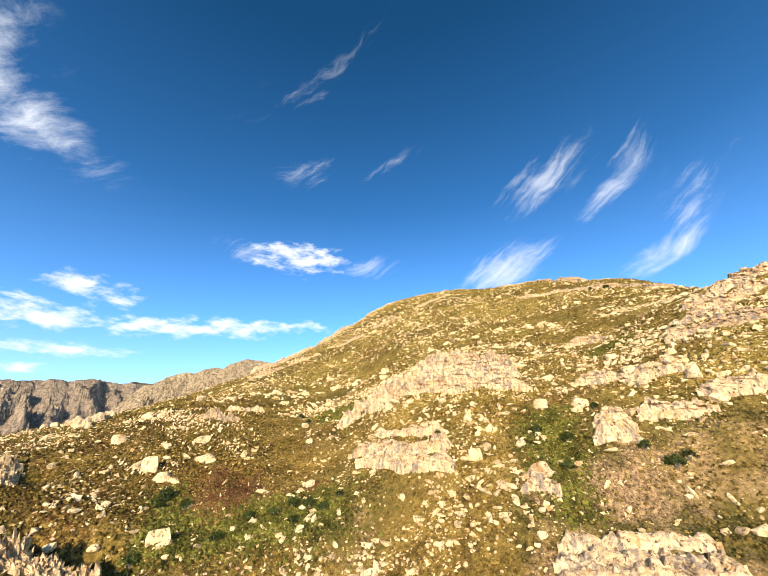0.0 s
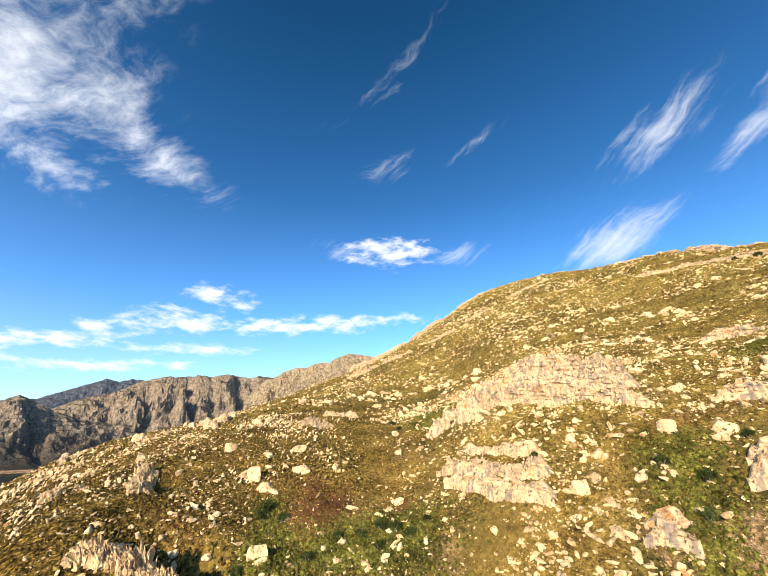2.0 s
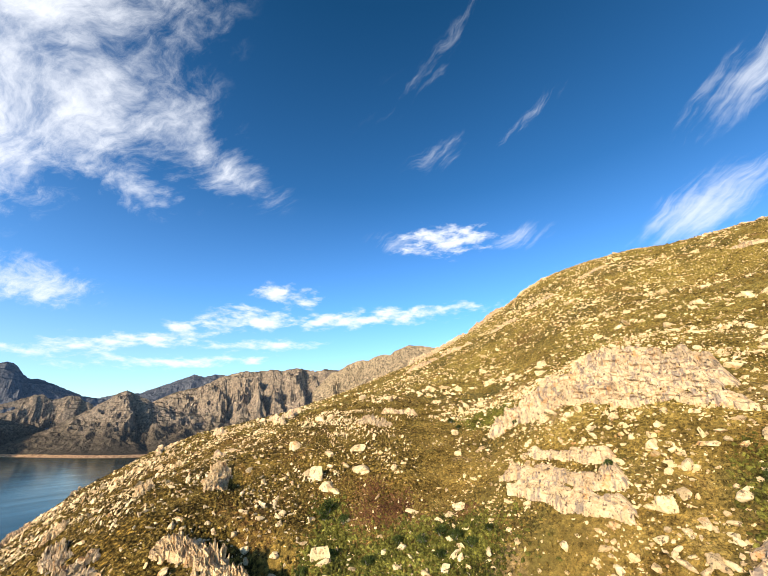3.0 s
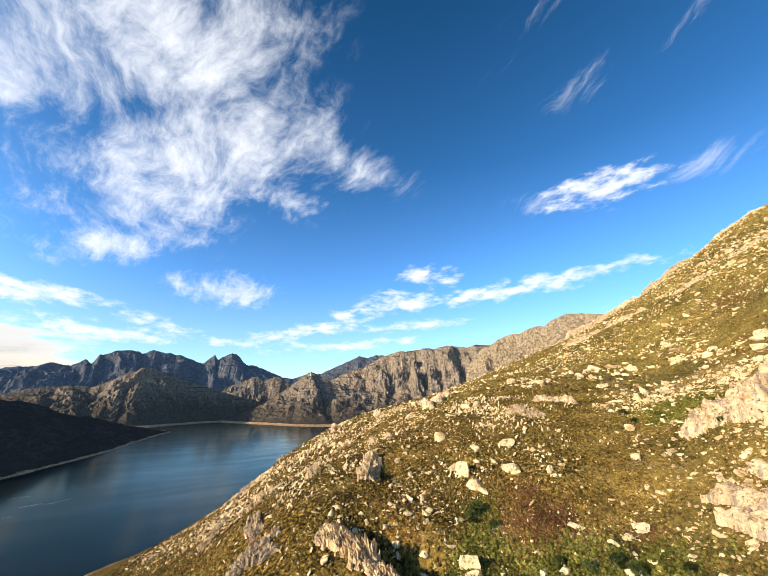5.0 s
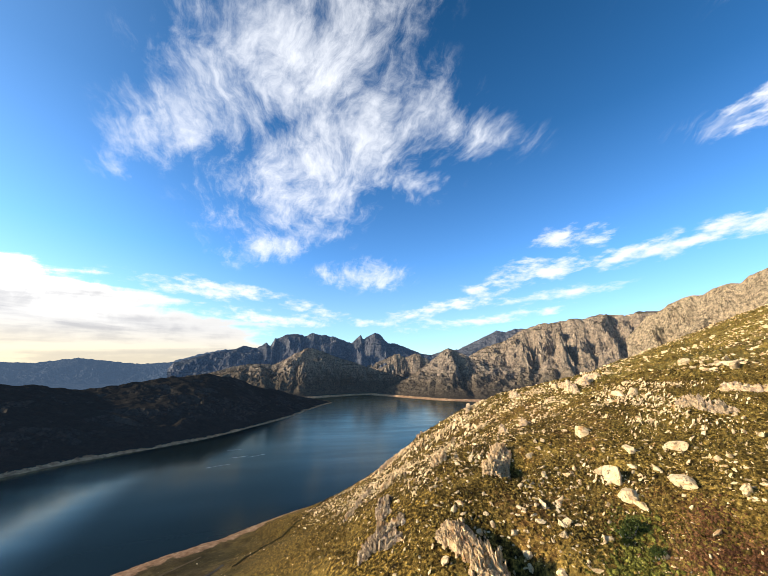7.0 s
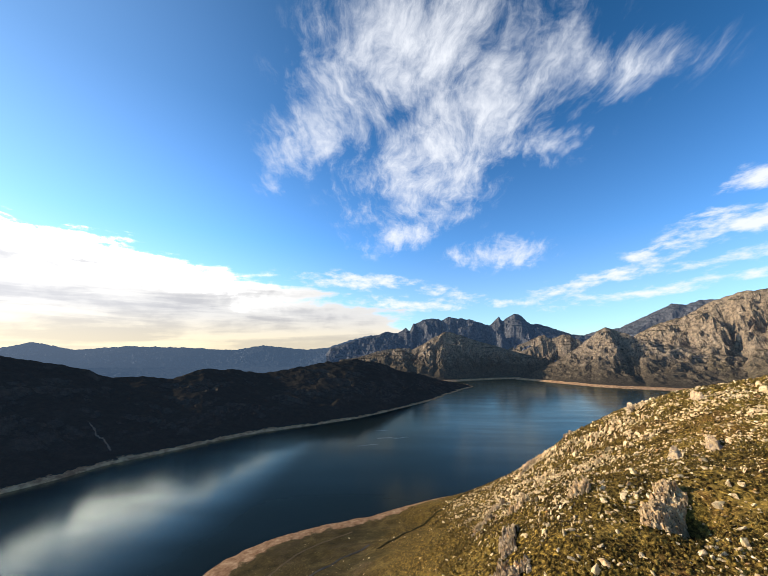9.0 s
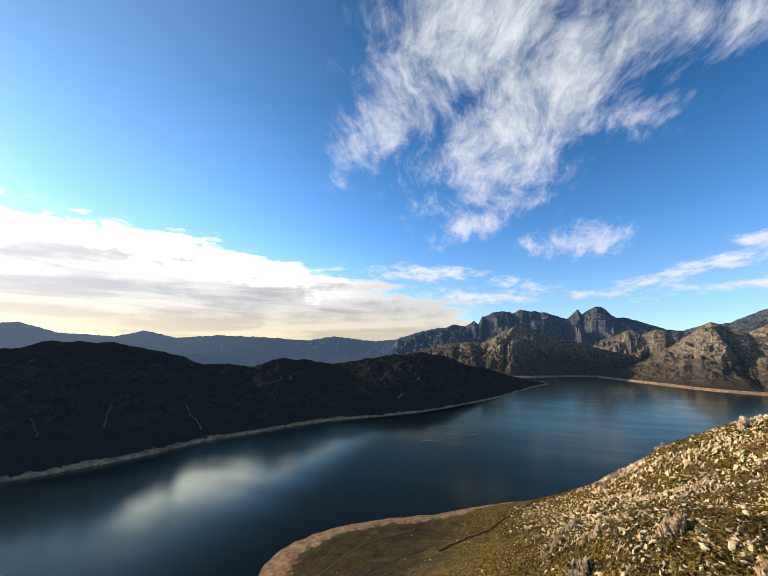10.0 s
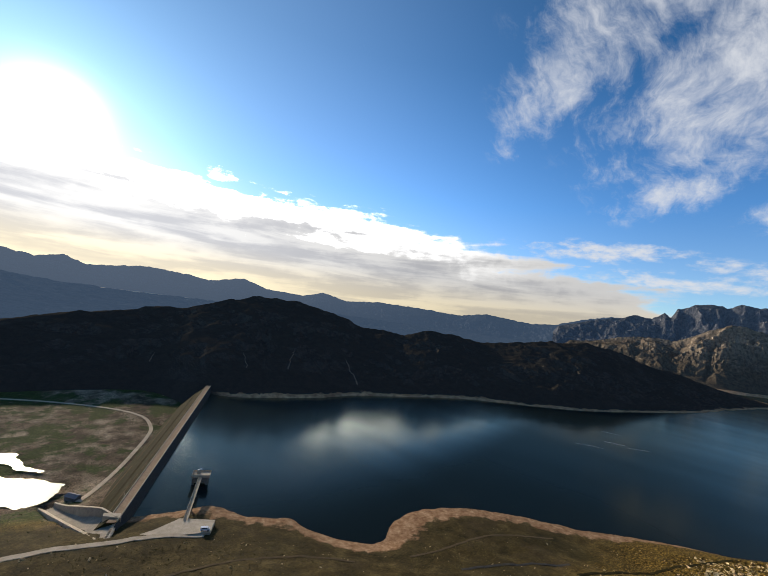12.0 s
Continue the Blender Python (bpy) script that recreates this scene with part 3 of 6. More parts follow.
# hollows behind the crags: x, y, radius, depth
HOLLOWS = ((-70, 74.5, 5.5, 6.5), (-63, 76, 6.0, 7.5), (-56, 77, 5.5, 6.5), (-51, 75, 3.5, 3.0), (-89, 58, 3.0, 2.4), (-91.5, 95, 4.4, 4.8), (-88, 92, 4.0, 4.4), (-104, 62, 2.6, 2.0), (-71, 110.5, 2.2, 1.4))
CHUTE = ((-96.5, -178, 4.2), (-94, -192, 1.0), (-91.2, -209, -3.6), (-89, -230, -9.0), (-87.5, -250, -13.6))


def ground_height(x, y, detail=True):
    """Height of the ground at x, y (arrays)."""
    x, y = np.asarray(x, float), np.asarray(y, float)
    shape = np.broadcast(x, y).shape
    fx, fy = np.broadcast_to(x, shape).ravel(), np.broadcast_to(y, shape).ravel()
    z = np.empty(len(fx))
    for k in range(0, len(fx), 20000):
        px, py = fx[k:k + 20000] / span_xy, fy[k:k + 20000] / span_xy
        d = plate_kernel(np.hypot(px[:, None] - pts[None, :, 0], py[:, None] - pts[None, :, 1]))
        z[k:k + 20000] = d @ solved[:-3] + solved[-3] + solved[-2] * px + solved[-1] * py
    for (xa, ya, za), (xb, yb, zb) in zip(CHUTE, CHUTE[1:]):            # the spillway's cutting
        ex, ey = xb - xa, yb - ya
        k = np.clip(((fx - xa) * ex + (fy - ya) * ey) / (ex * ex + ey * ey), 0, 1)
        off = np.hypot(fx - xa - k * ex, fy - ya - k * ey)
        z = np.where(off < 30, np.minimum(z, za + (zb - za) * k - 1.0 + np.maximum(off - 5.5 + 2.5 * k, 0) * 0.75), z)
    away = np.clip((np.hypot(fx + 90, fy - 60) - 560) / 420, 0, 1)
    away = away * away * (3 - 2 * away)
    far_floor = np.where((fx > -150) & (fy > -300), 40.0, -14.0) + 25 * fbm(fx / 400, fy / 400, 3, 5)
    far_floor = np.where((fx > -150) & (fy > -300), far_floor, np.minimum(far_floor, -6))
    z = z * (1 - away) + far_floor * away
    for hx, hy, hr, hd in HOLLOWS:
        z = z - hd * np.exp(-((fx - hx) ** 2 + (fy - hy) ** 2) / hr**2)
    if detail:
        dry = np.clip((z - 1) / 12, 0, 1)
        z = z + dry * (3.2 * fbm(fx / 45, fy / 45, 4, 11) + 1.1 * fbm(fx / 9, fy / 9, 3, 23)) + 0.25 * fbm(fx / 6, fy / 6, 2, 31)
    return z.reshape(shape)


def grid_mesh(name, X, Y, Z, mat, smooth=True):
    """A sheet from arrays of rows and columns."""
    rows, cols = X.shape
    verts = np.stack([X, Y, Z], -1).reshape(-1, 3)
    i = np.arange(rows * cols).reshape(rows, cols)
    faces = np.stack([i[:-1, :-1], i[:-1, 1:], i[1:, 1:], i[1:, :-1]], -1).reshape(-1, 4)
    return array_mesh(name, verts, faces, mat, smooth)


def array_mesh(name, verts, faces, mat, smooth=False):
    me = bpy.data.meshes.new(name)
    size = faces.shape[1]
    me.vertices.add(len(verts))
    me.vertices.foreach_set("co", np.ascontiguousarray(verts, np.float32).ravel())
    me.loops.add(faces.size)
    me.loops.foreach_set("vertex_index", np.ascontiguousarray(faces, np.int32).ravel())
    me.polygons.add(len(faces))
    me.polygons.foreach_set("loop_start", np.arange(0, faces.size, size, dtype=np.int32))
    me.polygons.foreach_set("use_smooth", np.full(len(faces), smooth))
    me.update(calc_edges=True)
    me.validate()
    me.materials.append(mat)
    return me


def spaced(lo, hi, steps, limit):
    """Grid lines: even steps inside, then widening out to the limit on both sides."""
    mid = [lo]
    for upto, step in steps:
        while mid[-1] < upto - 1e-6:
            mid.append(mid[-1] + step)
    out, d, v = [], steps[-1][1], mid[-1]
    while v < limit:
        d *= 1.16
        v += d
        out.append(v)
    back, d, v = [], steps[0][1], lo
    while v > -limit:
        d *= 1.16
        v -= d
        back.append(v)
    return np.array(back[::-1] + mid + out)


gx = spaced(-440, -440, ((-140, 2.5), (110, 1.7), (270, 4.0)), 4900)
gy = spaced(-540, -540, ((-280, 5.0), (50, 3.5), (180, 1.7), (300, 2.5), (560, 4.0)), 4900)
GX, GY = np.meshgrid(gx, gy)
GZ = ground_height(GX, GY)
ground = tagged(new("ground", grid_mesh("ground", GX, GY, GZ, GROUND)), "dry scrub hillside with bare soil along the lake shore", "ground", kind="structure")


def polygon(name, points, z, mat):
    me = bpy.data.meshes.new(name)
    me.from_pydata([(x, y, z) for x, y in points], [], [tuple(range(len(points)))])
    me.materials.append(mat)
    return me


lake = tagged(new("water", polygon("water", ((-104, -190), (-60, -100), (-100, 60), (-200, 300), (-1000, 1600), (-3300, 2000), (-3600, -300),
                                            (-1500, -700), (-700, -640), (-310, -470), (-262, -416)), 0.0, WATER)),
              "calm dark blue reservoir water mirroring the clouds", "lake", kind="structure")


def crags(x, y, octaves, seed):
    """Eroded relief from 0 to about 1: sharp crests whose detail gathers on the heights, smooth hollows."""
    total, size, weight, norm = 0.0, 1.0, 1.0, 0.0
    for k in range(octaves):
        v = 1 - np.abs(value_noise(x * 2.05**k + 7.7 * k, y * 2.05**k + 3.1 * k, seed + k) * 2 - 1)
        v = v * v * weight
        total = total + v * size
        norm += size
        weight = np.clip(v * 1.8, 0.15, 1)
        size *= 0.55
    return total / norm * 1.6


def mountain(name, label, mat, centre, profile, foot, crest, back, rows, cols, rough, seed, spurs=180.0, power=1.7, foot_z=-3.0, depth=0.2, gullies=(), category="mountain", beds=0.0):
    """A range round a centre: profile (bearing, height of the crest in degrees as seen from the centre's height);
    foot, crest: (bearing, distance) lists; back: how far it goes on behind the crest; spurs: metres from one spur to the next;
    depth: how deep the gullies between them are, as a part of the height; rough: metres of broken rock;
    gullies: (bearing at the top, at the foot, half width in degrees, depth) of the deepest ravines."""
    cx, cy, cz = centre
    p = np.array(sorted(profile))
    az = np.linspace(p[0, 0], p[-1, 0], cols)
    el = np.interp(az, p[:, 0], p[:, 1])
    ft, cr = np.array(sorted(foot)), np.array(sorted(crest))
    r0, rc = np.interp(az, ft[:, 0], ft[:, 1]), np.interp(az, cr[:, 0], cr[:, 1])
    box_w = max(int(cols * 5.0 / (p[-1, 0] - p[0, 0])), 1) | 1
    r0, rc = (np.convolve(np.pad(q, box_w // 2, "edge"), np.ones(box_w) / box_w, "valid") for q in (r0, rc))
    u = np.r_[np.linspace(0, 1, rows), np.linspace(1, 2, max(rows // 4, 4))[1:]][:, None]
    height = cz + np.tan(np.radians(el)) * rc - foot_z
    r = np.where(u <= 1, r0 + (rc - r0) * u, rc + (u - 1) * back)
    x0 = cx - np.sin(np.radians(az)) * r
    y0 = cy + np.cos(np.radians(az)) * r
    along = np.radians(az) * rc.mean()
    wander = 0.5 * fbm(x0 / (spurs * 1.6), y0 / (spurs * 1.6), 3, seed + 3)
    q = along / spurs + wander
    down = np.clip(u, 0, 1)
    lift = (rc - r0) * down
    relief = 0.62 * crags(q + 0.45 * lift / spurs, lift / (spurs * 0.8) + wander, 6, seed)
    wx, wy = x0 + 22 * fbm(x0 / 60, y0 / 60, 2, seed + 8), y0 + 22 * fbm(x0 / 60, y0 / 60, 2, seed + 9)
    relief = 0.55 + (relief + 0.38 * crags(wx / (spurs * 0.42), wy / (spurs * 0.42), 5, seed + 5) - 0.55) * np.clip(down * 2.0 - 0.1, 0.22, 1)
    bell = np.clip(4 * down * (1 - down), 0, 1) ** 0.6
    knee = np.clip((down - 0.18) / 0.82, 0, 1)
    base = down**power if power < 1.2 else 0.3 * down + 0.7 * knee**power
    up = np.where(u <= 1, base * (1 + depth * bell * (relief - 0.55) * 2.4), 1 - 0.8 * np.clip(u - 1, 0, 1) ** 1.2)
    for top_az, foot_az, wide, deep in gullies:
        line = foot_az + (top_az - foot_az) * down + 0.25 * wide * fbm(down * 5 + top_az, down, 2, seed)
        ravine = np.clip(1 - np.abs(az - line) / wide, 0, 1)
        up = np.where(u <= 1, up - deep * ravine * np.clip(down * 2.5 - 0.3, 0, 1) * np.clip((1.06 - down) * 4, 0, 1) * base**0.5, up)
    jag = fbm(x0 / 26, y0 / 26, 3, seed + 40) * rough * 0.25
    z = foot_z + height * up + jag * np.clip(1 - np.abs(u - 1) * 3, 0, 1)
    knobs = fbm(wx / 48, wy / 48, 4, seed + 60, ridged=True) * rough * 0.8 * np.clip(down * 3 - 0.5, 0, 1)
    z = z + np.where(u <= 1, knobs * np.clip((1 - down) * 8, 0, 1), 0)
    z = np.where(u <= 1, np.minimum(z, foot_z + (height + jag) * (0.12 + 0.88 * u)), z)
    if beds:                                                            # beds of rock that stand out as ledges
        layer = (z + 0.06 * x0 + 10 * fbm(x0 / 150, y0 / 150, 3, seed + 70)) / beds
        step = layer - np.floor(layer)
        ledge = (np.clip(step * 2.6 - 0.8, 0, 1) - step) * beds * 0.8
        z = z + np.where(u <= 1, ledge * np.clip(down * 2.2 - 0.5, 0, 1) * np.clip((1 - down) * 10, 0, 1) * np.clip(0.5 + 1.5 * fbm(x0 / 90, y0 / 90, 3, seed + 75), 0, 1), 0)
    return tagged(new(name, grid_mesh(name, x0, y0, z, mat, False)), label, category, kind="structure")

LATE, EARLY = (-13, 39, 136), (5, 12, 116)
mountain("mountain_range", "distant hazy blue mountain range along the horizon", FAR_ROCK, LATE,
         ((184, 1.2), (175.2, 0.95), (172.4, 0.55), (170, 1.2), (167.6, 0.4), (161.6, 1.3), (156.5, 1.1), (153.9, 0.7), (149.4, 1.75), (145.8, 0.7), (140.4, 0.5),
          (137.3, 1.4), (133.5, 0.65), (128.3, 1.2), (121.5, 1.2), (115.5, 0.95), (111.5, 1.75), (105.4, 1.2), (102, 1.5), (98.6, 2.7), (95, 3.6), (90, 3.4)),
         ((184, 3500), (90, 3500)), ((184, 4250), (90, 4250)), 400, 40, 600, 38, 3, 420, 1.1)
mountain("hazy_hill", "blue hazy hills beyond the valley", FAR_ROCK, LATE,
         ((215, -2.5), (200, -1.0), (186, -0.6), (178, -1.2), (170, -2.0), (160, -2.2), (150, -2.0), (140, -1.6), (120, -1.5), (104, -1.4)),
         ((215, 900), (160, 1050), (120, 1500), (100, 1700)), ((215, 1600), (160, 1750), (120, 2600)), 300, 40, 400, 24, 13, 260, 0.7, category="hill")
mountain("peak_range", "jagged grey rock peaks with sheer faces under painted blue haze", PEAK_ROCK, LATE,
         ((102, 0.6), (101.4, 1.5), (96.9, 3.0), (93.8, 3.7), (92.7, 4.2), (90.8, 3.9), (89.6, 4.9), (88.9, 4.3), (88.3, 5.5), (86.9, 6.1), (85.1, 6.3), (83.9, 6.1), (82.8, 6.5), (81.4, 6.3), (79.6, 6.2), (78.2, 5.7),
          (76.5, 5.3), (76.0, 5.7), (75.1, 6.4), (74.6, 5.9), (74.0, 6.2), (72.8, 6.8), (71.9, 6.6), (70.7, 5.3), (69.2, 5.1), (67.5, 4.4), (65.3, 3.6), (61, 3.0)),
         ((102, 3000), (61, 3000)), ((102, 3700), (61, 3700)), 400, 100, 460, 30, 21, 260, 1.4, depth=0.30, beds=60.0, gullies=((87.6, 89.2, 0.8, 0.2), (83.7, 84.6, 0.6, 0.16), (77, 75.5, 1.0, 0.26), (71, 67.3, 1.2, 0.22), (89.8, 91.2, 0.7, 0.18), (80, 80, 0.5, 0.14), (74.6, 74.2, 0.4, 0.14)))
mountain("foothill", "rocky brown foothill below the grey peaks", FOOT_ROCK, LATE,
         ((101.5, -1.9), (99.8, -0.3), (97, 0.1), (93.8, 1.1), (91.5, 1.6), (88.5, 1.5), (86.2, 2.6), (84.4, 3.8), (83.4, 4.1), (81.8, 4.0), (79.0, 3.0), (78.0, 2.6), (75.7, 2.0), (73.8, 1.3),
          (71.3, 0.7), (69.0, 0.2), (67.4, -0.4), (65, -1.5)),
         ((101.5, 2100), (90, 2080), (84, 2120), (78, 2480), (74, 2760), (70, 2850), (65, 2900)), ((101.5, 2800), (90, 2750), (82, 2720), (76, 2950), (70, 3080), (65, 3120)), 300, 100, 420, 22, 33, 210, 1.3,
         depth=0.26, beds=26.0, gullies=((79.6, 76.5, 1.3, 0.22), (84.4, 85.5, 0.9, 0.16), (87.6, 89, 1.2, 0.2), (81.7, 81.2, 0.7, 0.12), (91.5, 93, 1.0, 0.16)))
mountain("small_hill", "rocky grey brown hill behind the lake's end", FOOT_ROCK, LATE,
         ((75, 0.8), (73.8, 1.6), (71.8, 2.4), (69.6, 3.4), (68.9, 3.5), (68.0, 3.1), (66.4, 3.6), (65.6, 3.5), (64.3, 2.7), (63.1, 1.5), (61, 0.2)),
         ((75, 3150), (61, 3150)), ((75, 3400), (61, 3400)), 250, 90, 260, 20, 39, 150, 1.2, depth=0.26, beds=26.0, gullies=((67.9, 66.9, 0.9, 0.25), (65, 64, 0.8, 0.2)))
mountain("hazy_peak", "grey rocky mountain far behind the scarp under painted blue haze", PEAK_ROCK, LATE,
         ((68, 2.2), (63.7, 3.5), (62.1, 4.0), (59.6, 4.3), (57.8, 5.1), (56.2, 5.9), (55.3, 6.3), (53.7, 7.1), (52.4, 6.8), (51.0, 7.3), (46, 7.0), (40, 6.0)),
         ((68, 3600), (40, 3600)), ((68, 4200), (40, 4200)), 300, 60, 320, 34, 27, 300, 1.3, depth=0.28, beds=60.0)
mountain("cone_mountain", "brown cone shaped mountain rising from the far shore", FOOT_ROCK, (-5, 35, 133),
         ((74, -3.0), (71.1, -1.9), (67.5, -0.1), (65.8, 1.1), (64.2, 2.2), (62.5, 3.75), (61.2, 4.65), (60, 4.1), (57.3, 2.75), (55.2, 2.1), (50, 1.5), (40, 0.5)),
         ((74, 2700), (70, 2500), (66, 2270), (62, 2140), (56, 2110), (40, 2050)), ((74, 2800), (70, 2780), (66, 2780), (61, 2820), (40, 2850)), 350, 110, 360, 18, 45, 140, 1.8, depth=0.17, beds=22.0, gullies=((60.2, 56.6, 1.3, 0.28), (62.6, 64, 0.8, 0.12), (58, 57.5, 0.7, 0.1), (61.4, 61, 0.5, 0.07)))
mountain("scarp_range", "brown mountain wall with shadowed gullies", BROWN_ROCK, EARLY,
         ((64, 1.0), (60, 2.2), (58.3, 3.1), (57.2, 3.9), (55.5, 4.8), (52.9, 5.7), (51.5, 6.3), (50.2, 7.1), (48.6, 7.9), (47.2, 8.1), (44.7, 8.5), (42.1, 8.6), (40.4, 8.8), (39.0, 9.1), (37.8, 8.9),
          (36.7, 8.8), (35.3, 9.0), (33.8, 8.8), (31, 9.0), (20, 9.0)),
         ((64, 2500), (45, 2100), (20, 2000)), ((64, 3500), (50, 3300), (20, 3200)), 400, 110, 450, 22, 57, 190, 1.35, depth=0.22, beds=38.0, gullies=((48.7, 48, 1.0, 0.26), (45.9, 45, 0.9, 0.16), (44.4, 41.5, 1.0, 0.24), (38.4, 34.5, 1.3, 0.26), (52.7, 52, 0.9, 0.14), (36.2, 33, 0.9, 0.2), (41.5, 39.5, 0.7, 0.12)))
mountain("rounded_mountain", "pale rocky mountain shoulder behind the boulder slope", TAN_ROCK, EARLY,
         ((37, 5.5), (34.5, 8.2), (33, 9.2), (30, 10.35), (28.9, 10.7), (26, 11.3), (24, 12.0), (22, 12.75), (20, 12.6), (18.4, 12.3), (10, 11.5), (0, 10)),
         ((37, 1300), (0, 900)), ((37, 1900), (20, 1500), (0, 1400)), 500, 100, 380, 16, 69, 130, 1.2, depth=0.22, beds=16.0, gullies=((33, 31, 1.2, 0.16), (28.5, 27, 1.0, 0.12), (25, 23.5, 0.8, 0.1)))
mountain("shaded_hill", "scrub covered hill across the water, its shade deepened in the colour", SHADE_SCRUB, LATE,
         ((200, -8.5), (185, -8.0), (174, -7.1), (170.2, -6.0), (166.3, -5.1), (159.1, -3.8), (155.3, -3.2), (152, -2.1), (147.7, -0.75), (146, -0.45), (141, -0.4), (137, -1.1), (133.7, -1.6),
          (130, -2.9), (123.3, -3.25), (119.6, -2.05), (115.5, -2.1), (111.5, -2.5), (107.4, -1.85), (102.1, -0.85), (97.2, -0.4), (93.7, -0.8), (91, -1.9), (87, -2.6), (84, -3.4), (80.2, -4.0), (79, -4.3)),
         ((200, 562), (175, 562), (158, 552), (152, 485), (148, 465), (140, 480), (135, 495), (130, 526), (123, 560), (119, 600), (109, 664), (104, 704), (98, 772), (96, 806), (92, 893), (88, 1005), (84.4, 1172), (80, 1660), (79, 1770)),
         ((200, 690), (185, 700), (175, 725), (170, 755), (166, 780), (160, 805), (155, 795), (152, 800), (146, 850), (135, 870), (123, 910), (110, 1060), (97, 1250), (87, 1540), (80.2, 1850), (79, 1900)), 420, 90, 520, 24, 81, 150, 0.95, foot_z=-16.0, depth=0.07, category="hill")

# ---- helpers for things ----
def part(name, bm, mat, parent=None, label=""):
    """One mesh object from a bmesh, under a thing or a part."""
    me = bpy.data.meshes.new(name)
    bm.to_mesh(me)
    bm.free()
    me.materials.append(mat)
    ob = new(name, me)
    ob.parent = parent
    return tagged(ob, label)


def thing(name, label, category, at=None, group="", kind=""):
    e = new(name)
    e.empty_display_size = 0.5
    if at is not None:
        e.matrix_world = at
    return tagged(e, label, category, group, kind)


def box(size, at=(0, 0, 0), bevel=0.0, turn=0.0):
    bm = bmesh.new()
    bmesh.ops.create_cube(bm, size=1)
    bmesh.ops.transform(bm, matrix=Matrix.Translation(at) @ Matrix.Rotation(radians(turn), 4, "Z") @ Matrix.Diagonal((*size, 1)), verts=bm.verts)
    if bevel:
        bmesh.ops.bevel(bm, geom=bm.edges[:], offset=bevel, segments=1, affect="EDGES", profile=0.5)
    return bm


def extruded(section, y0, y1, steps=1):
    """A section of (x, z) points carried along y."""
    bm = bmesh.new()
    rings = []
    for k in range(steps + 1):
        y = y0 + (y1 - y0) * k / steps
        rings.append([bm.verts.new((x, y, z)) for x, z in section])
    for a, b in zip(rings, rings[1:]):
        for i in range(len(section)):
            j = (i + 1) % len(section)
            bm.faces.new((a[i], a[j], b[j], b[i]))
    bm.faces.new(rings[0][::-1])
    bm.faces.new(rings[-1])
    bmesh.ops.recalc_face_normals(bm, faces=bm.faces[:])
    return bm


def draped(name, points, width, lift, mat, label="", z=None, n=6):
    """A strip along a line of (x, y), laid on the ground."""
    line = []
    for (x0, y0), (x1, y1) in zip(points, points[1:]):
        line += [(x0 + (x1 - x0) * k / n, y0 + (y1 - y0) * k / n) for k in range(n)]
    line.append(points[-1])
    L = np.array(line)
    for _ in range(6):
        L[1:-1] = (L[:-2] + 2 * L[1:-1] + L[2:]) / 4
    d = np.gradient(L, axis=0)
    d /= np.linalg.norm(d, axis=1)[:, None]
    side = np.stack([-d[:, 1], d[:, 0]], 1) * width / 2
    offs = (-1.15, -1.0, 1.0, 1.15)
    X = np.stack([L[:, 0] + o * side[:, 0] for o in offs], 1)
    Y = np.stack([L[:, 1] + o * side[:, 1] for o in offs], 1)
    h = np.maximum.reduce([ground_height(X[:, k], Y[:, k]) for k in range(4)]) + lift if z is None else np.full(len(L), z)
    Z = np.stack([h - 0.8, h, h, h - 0.8], 1)
    return tagged(new(name, grid_mesh(name, X, Y, Z, mat, False)), label, "", kind="structure")


def slab(points, top, thick):
    bm = bmesh.new()
    lo = [bm.verts.new((x, y, top - thick)) for x, y in points]
    hi = [bm.verts.new((x, y, top)) for x, y in points]
    bm.faces.new(lo[::-1])
    bm.faces.new(hi)
    for i in range(len(points)):
        j = (i + 1) % len(points)
        bm.faces.new((lo[i], lo[j], hi[j], hi[i]))
    bmesh.ops.recalc_face_normals(bm, faces=bm.faces[:])
    return bm


# ---- the dam ----
DAM_A, DAM_B = Vector((-100.5, -184)), Vector((-265, -417))
along = (DAM_B - DAM_A).normalized()
DAM_LEN, CREST = (DAM_B - DAM_A).length, 6.0
dam_at = Matrix(((-along.y, along.x, 0, DAM_A.x), (along.x, along.y, 0, DAM_A.y), (0, 0, 1, 0), (0, 0, 0, 1)))
# in the dam's own frame y runs along the crest and x points to the valley side or the lake
side = 1.0 if (dam_at.to_3x3() @ Vector((1, 0, 0))).dot(Vector((0.815, -0.58, 0))) > 0 else -1.0
dam_at = dam_at @ Matrix.Diagonal((side, 1, 1, 1)) if side > 0 else Matrix(((along.y, along.x, 0, DAM_A.x), (-along.x, along.y, 0, DAM_A.y), (0, 0, 1, 0), (0, 0, 0, 1)))
dam = thing("dam", "long earth dam with stone lake face and grassed valley face", "dam", dam_at, kind="structure")
part("embankment", extruded([(-2.6, CREST - 0.3), (2.6, CREST - 0.3), (11, CREST - 7), (12.4, CREST - 7.1), (29, -17), (0, -20), (-2, -9)], -2, DAM_LEN + 25, 40), GRASS, dam, "grassed earth embankment with a berm")
part("stone_face", extruded([(-2.6, CREST - 0.1), (-2.2, CREST - 0.6), (-8.6, -12.4), (-11.5, -12), (-5.7, 0.0)], -6, DAM_LEN + 8, 60), FACE, dam, "dark stone pitching on the lake side")
part("crest_road", extruded([(-2.2, CREST - 0.35), (2.3, CREST - 0.35), (2.3, CREST), (-2.2, CREST)], -3, DAM_LEN + 25, 30), EARTH, dam, "tan earth crest road")
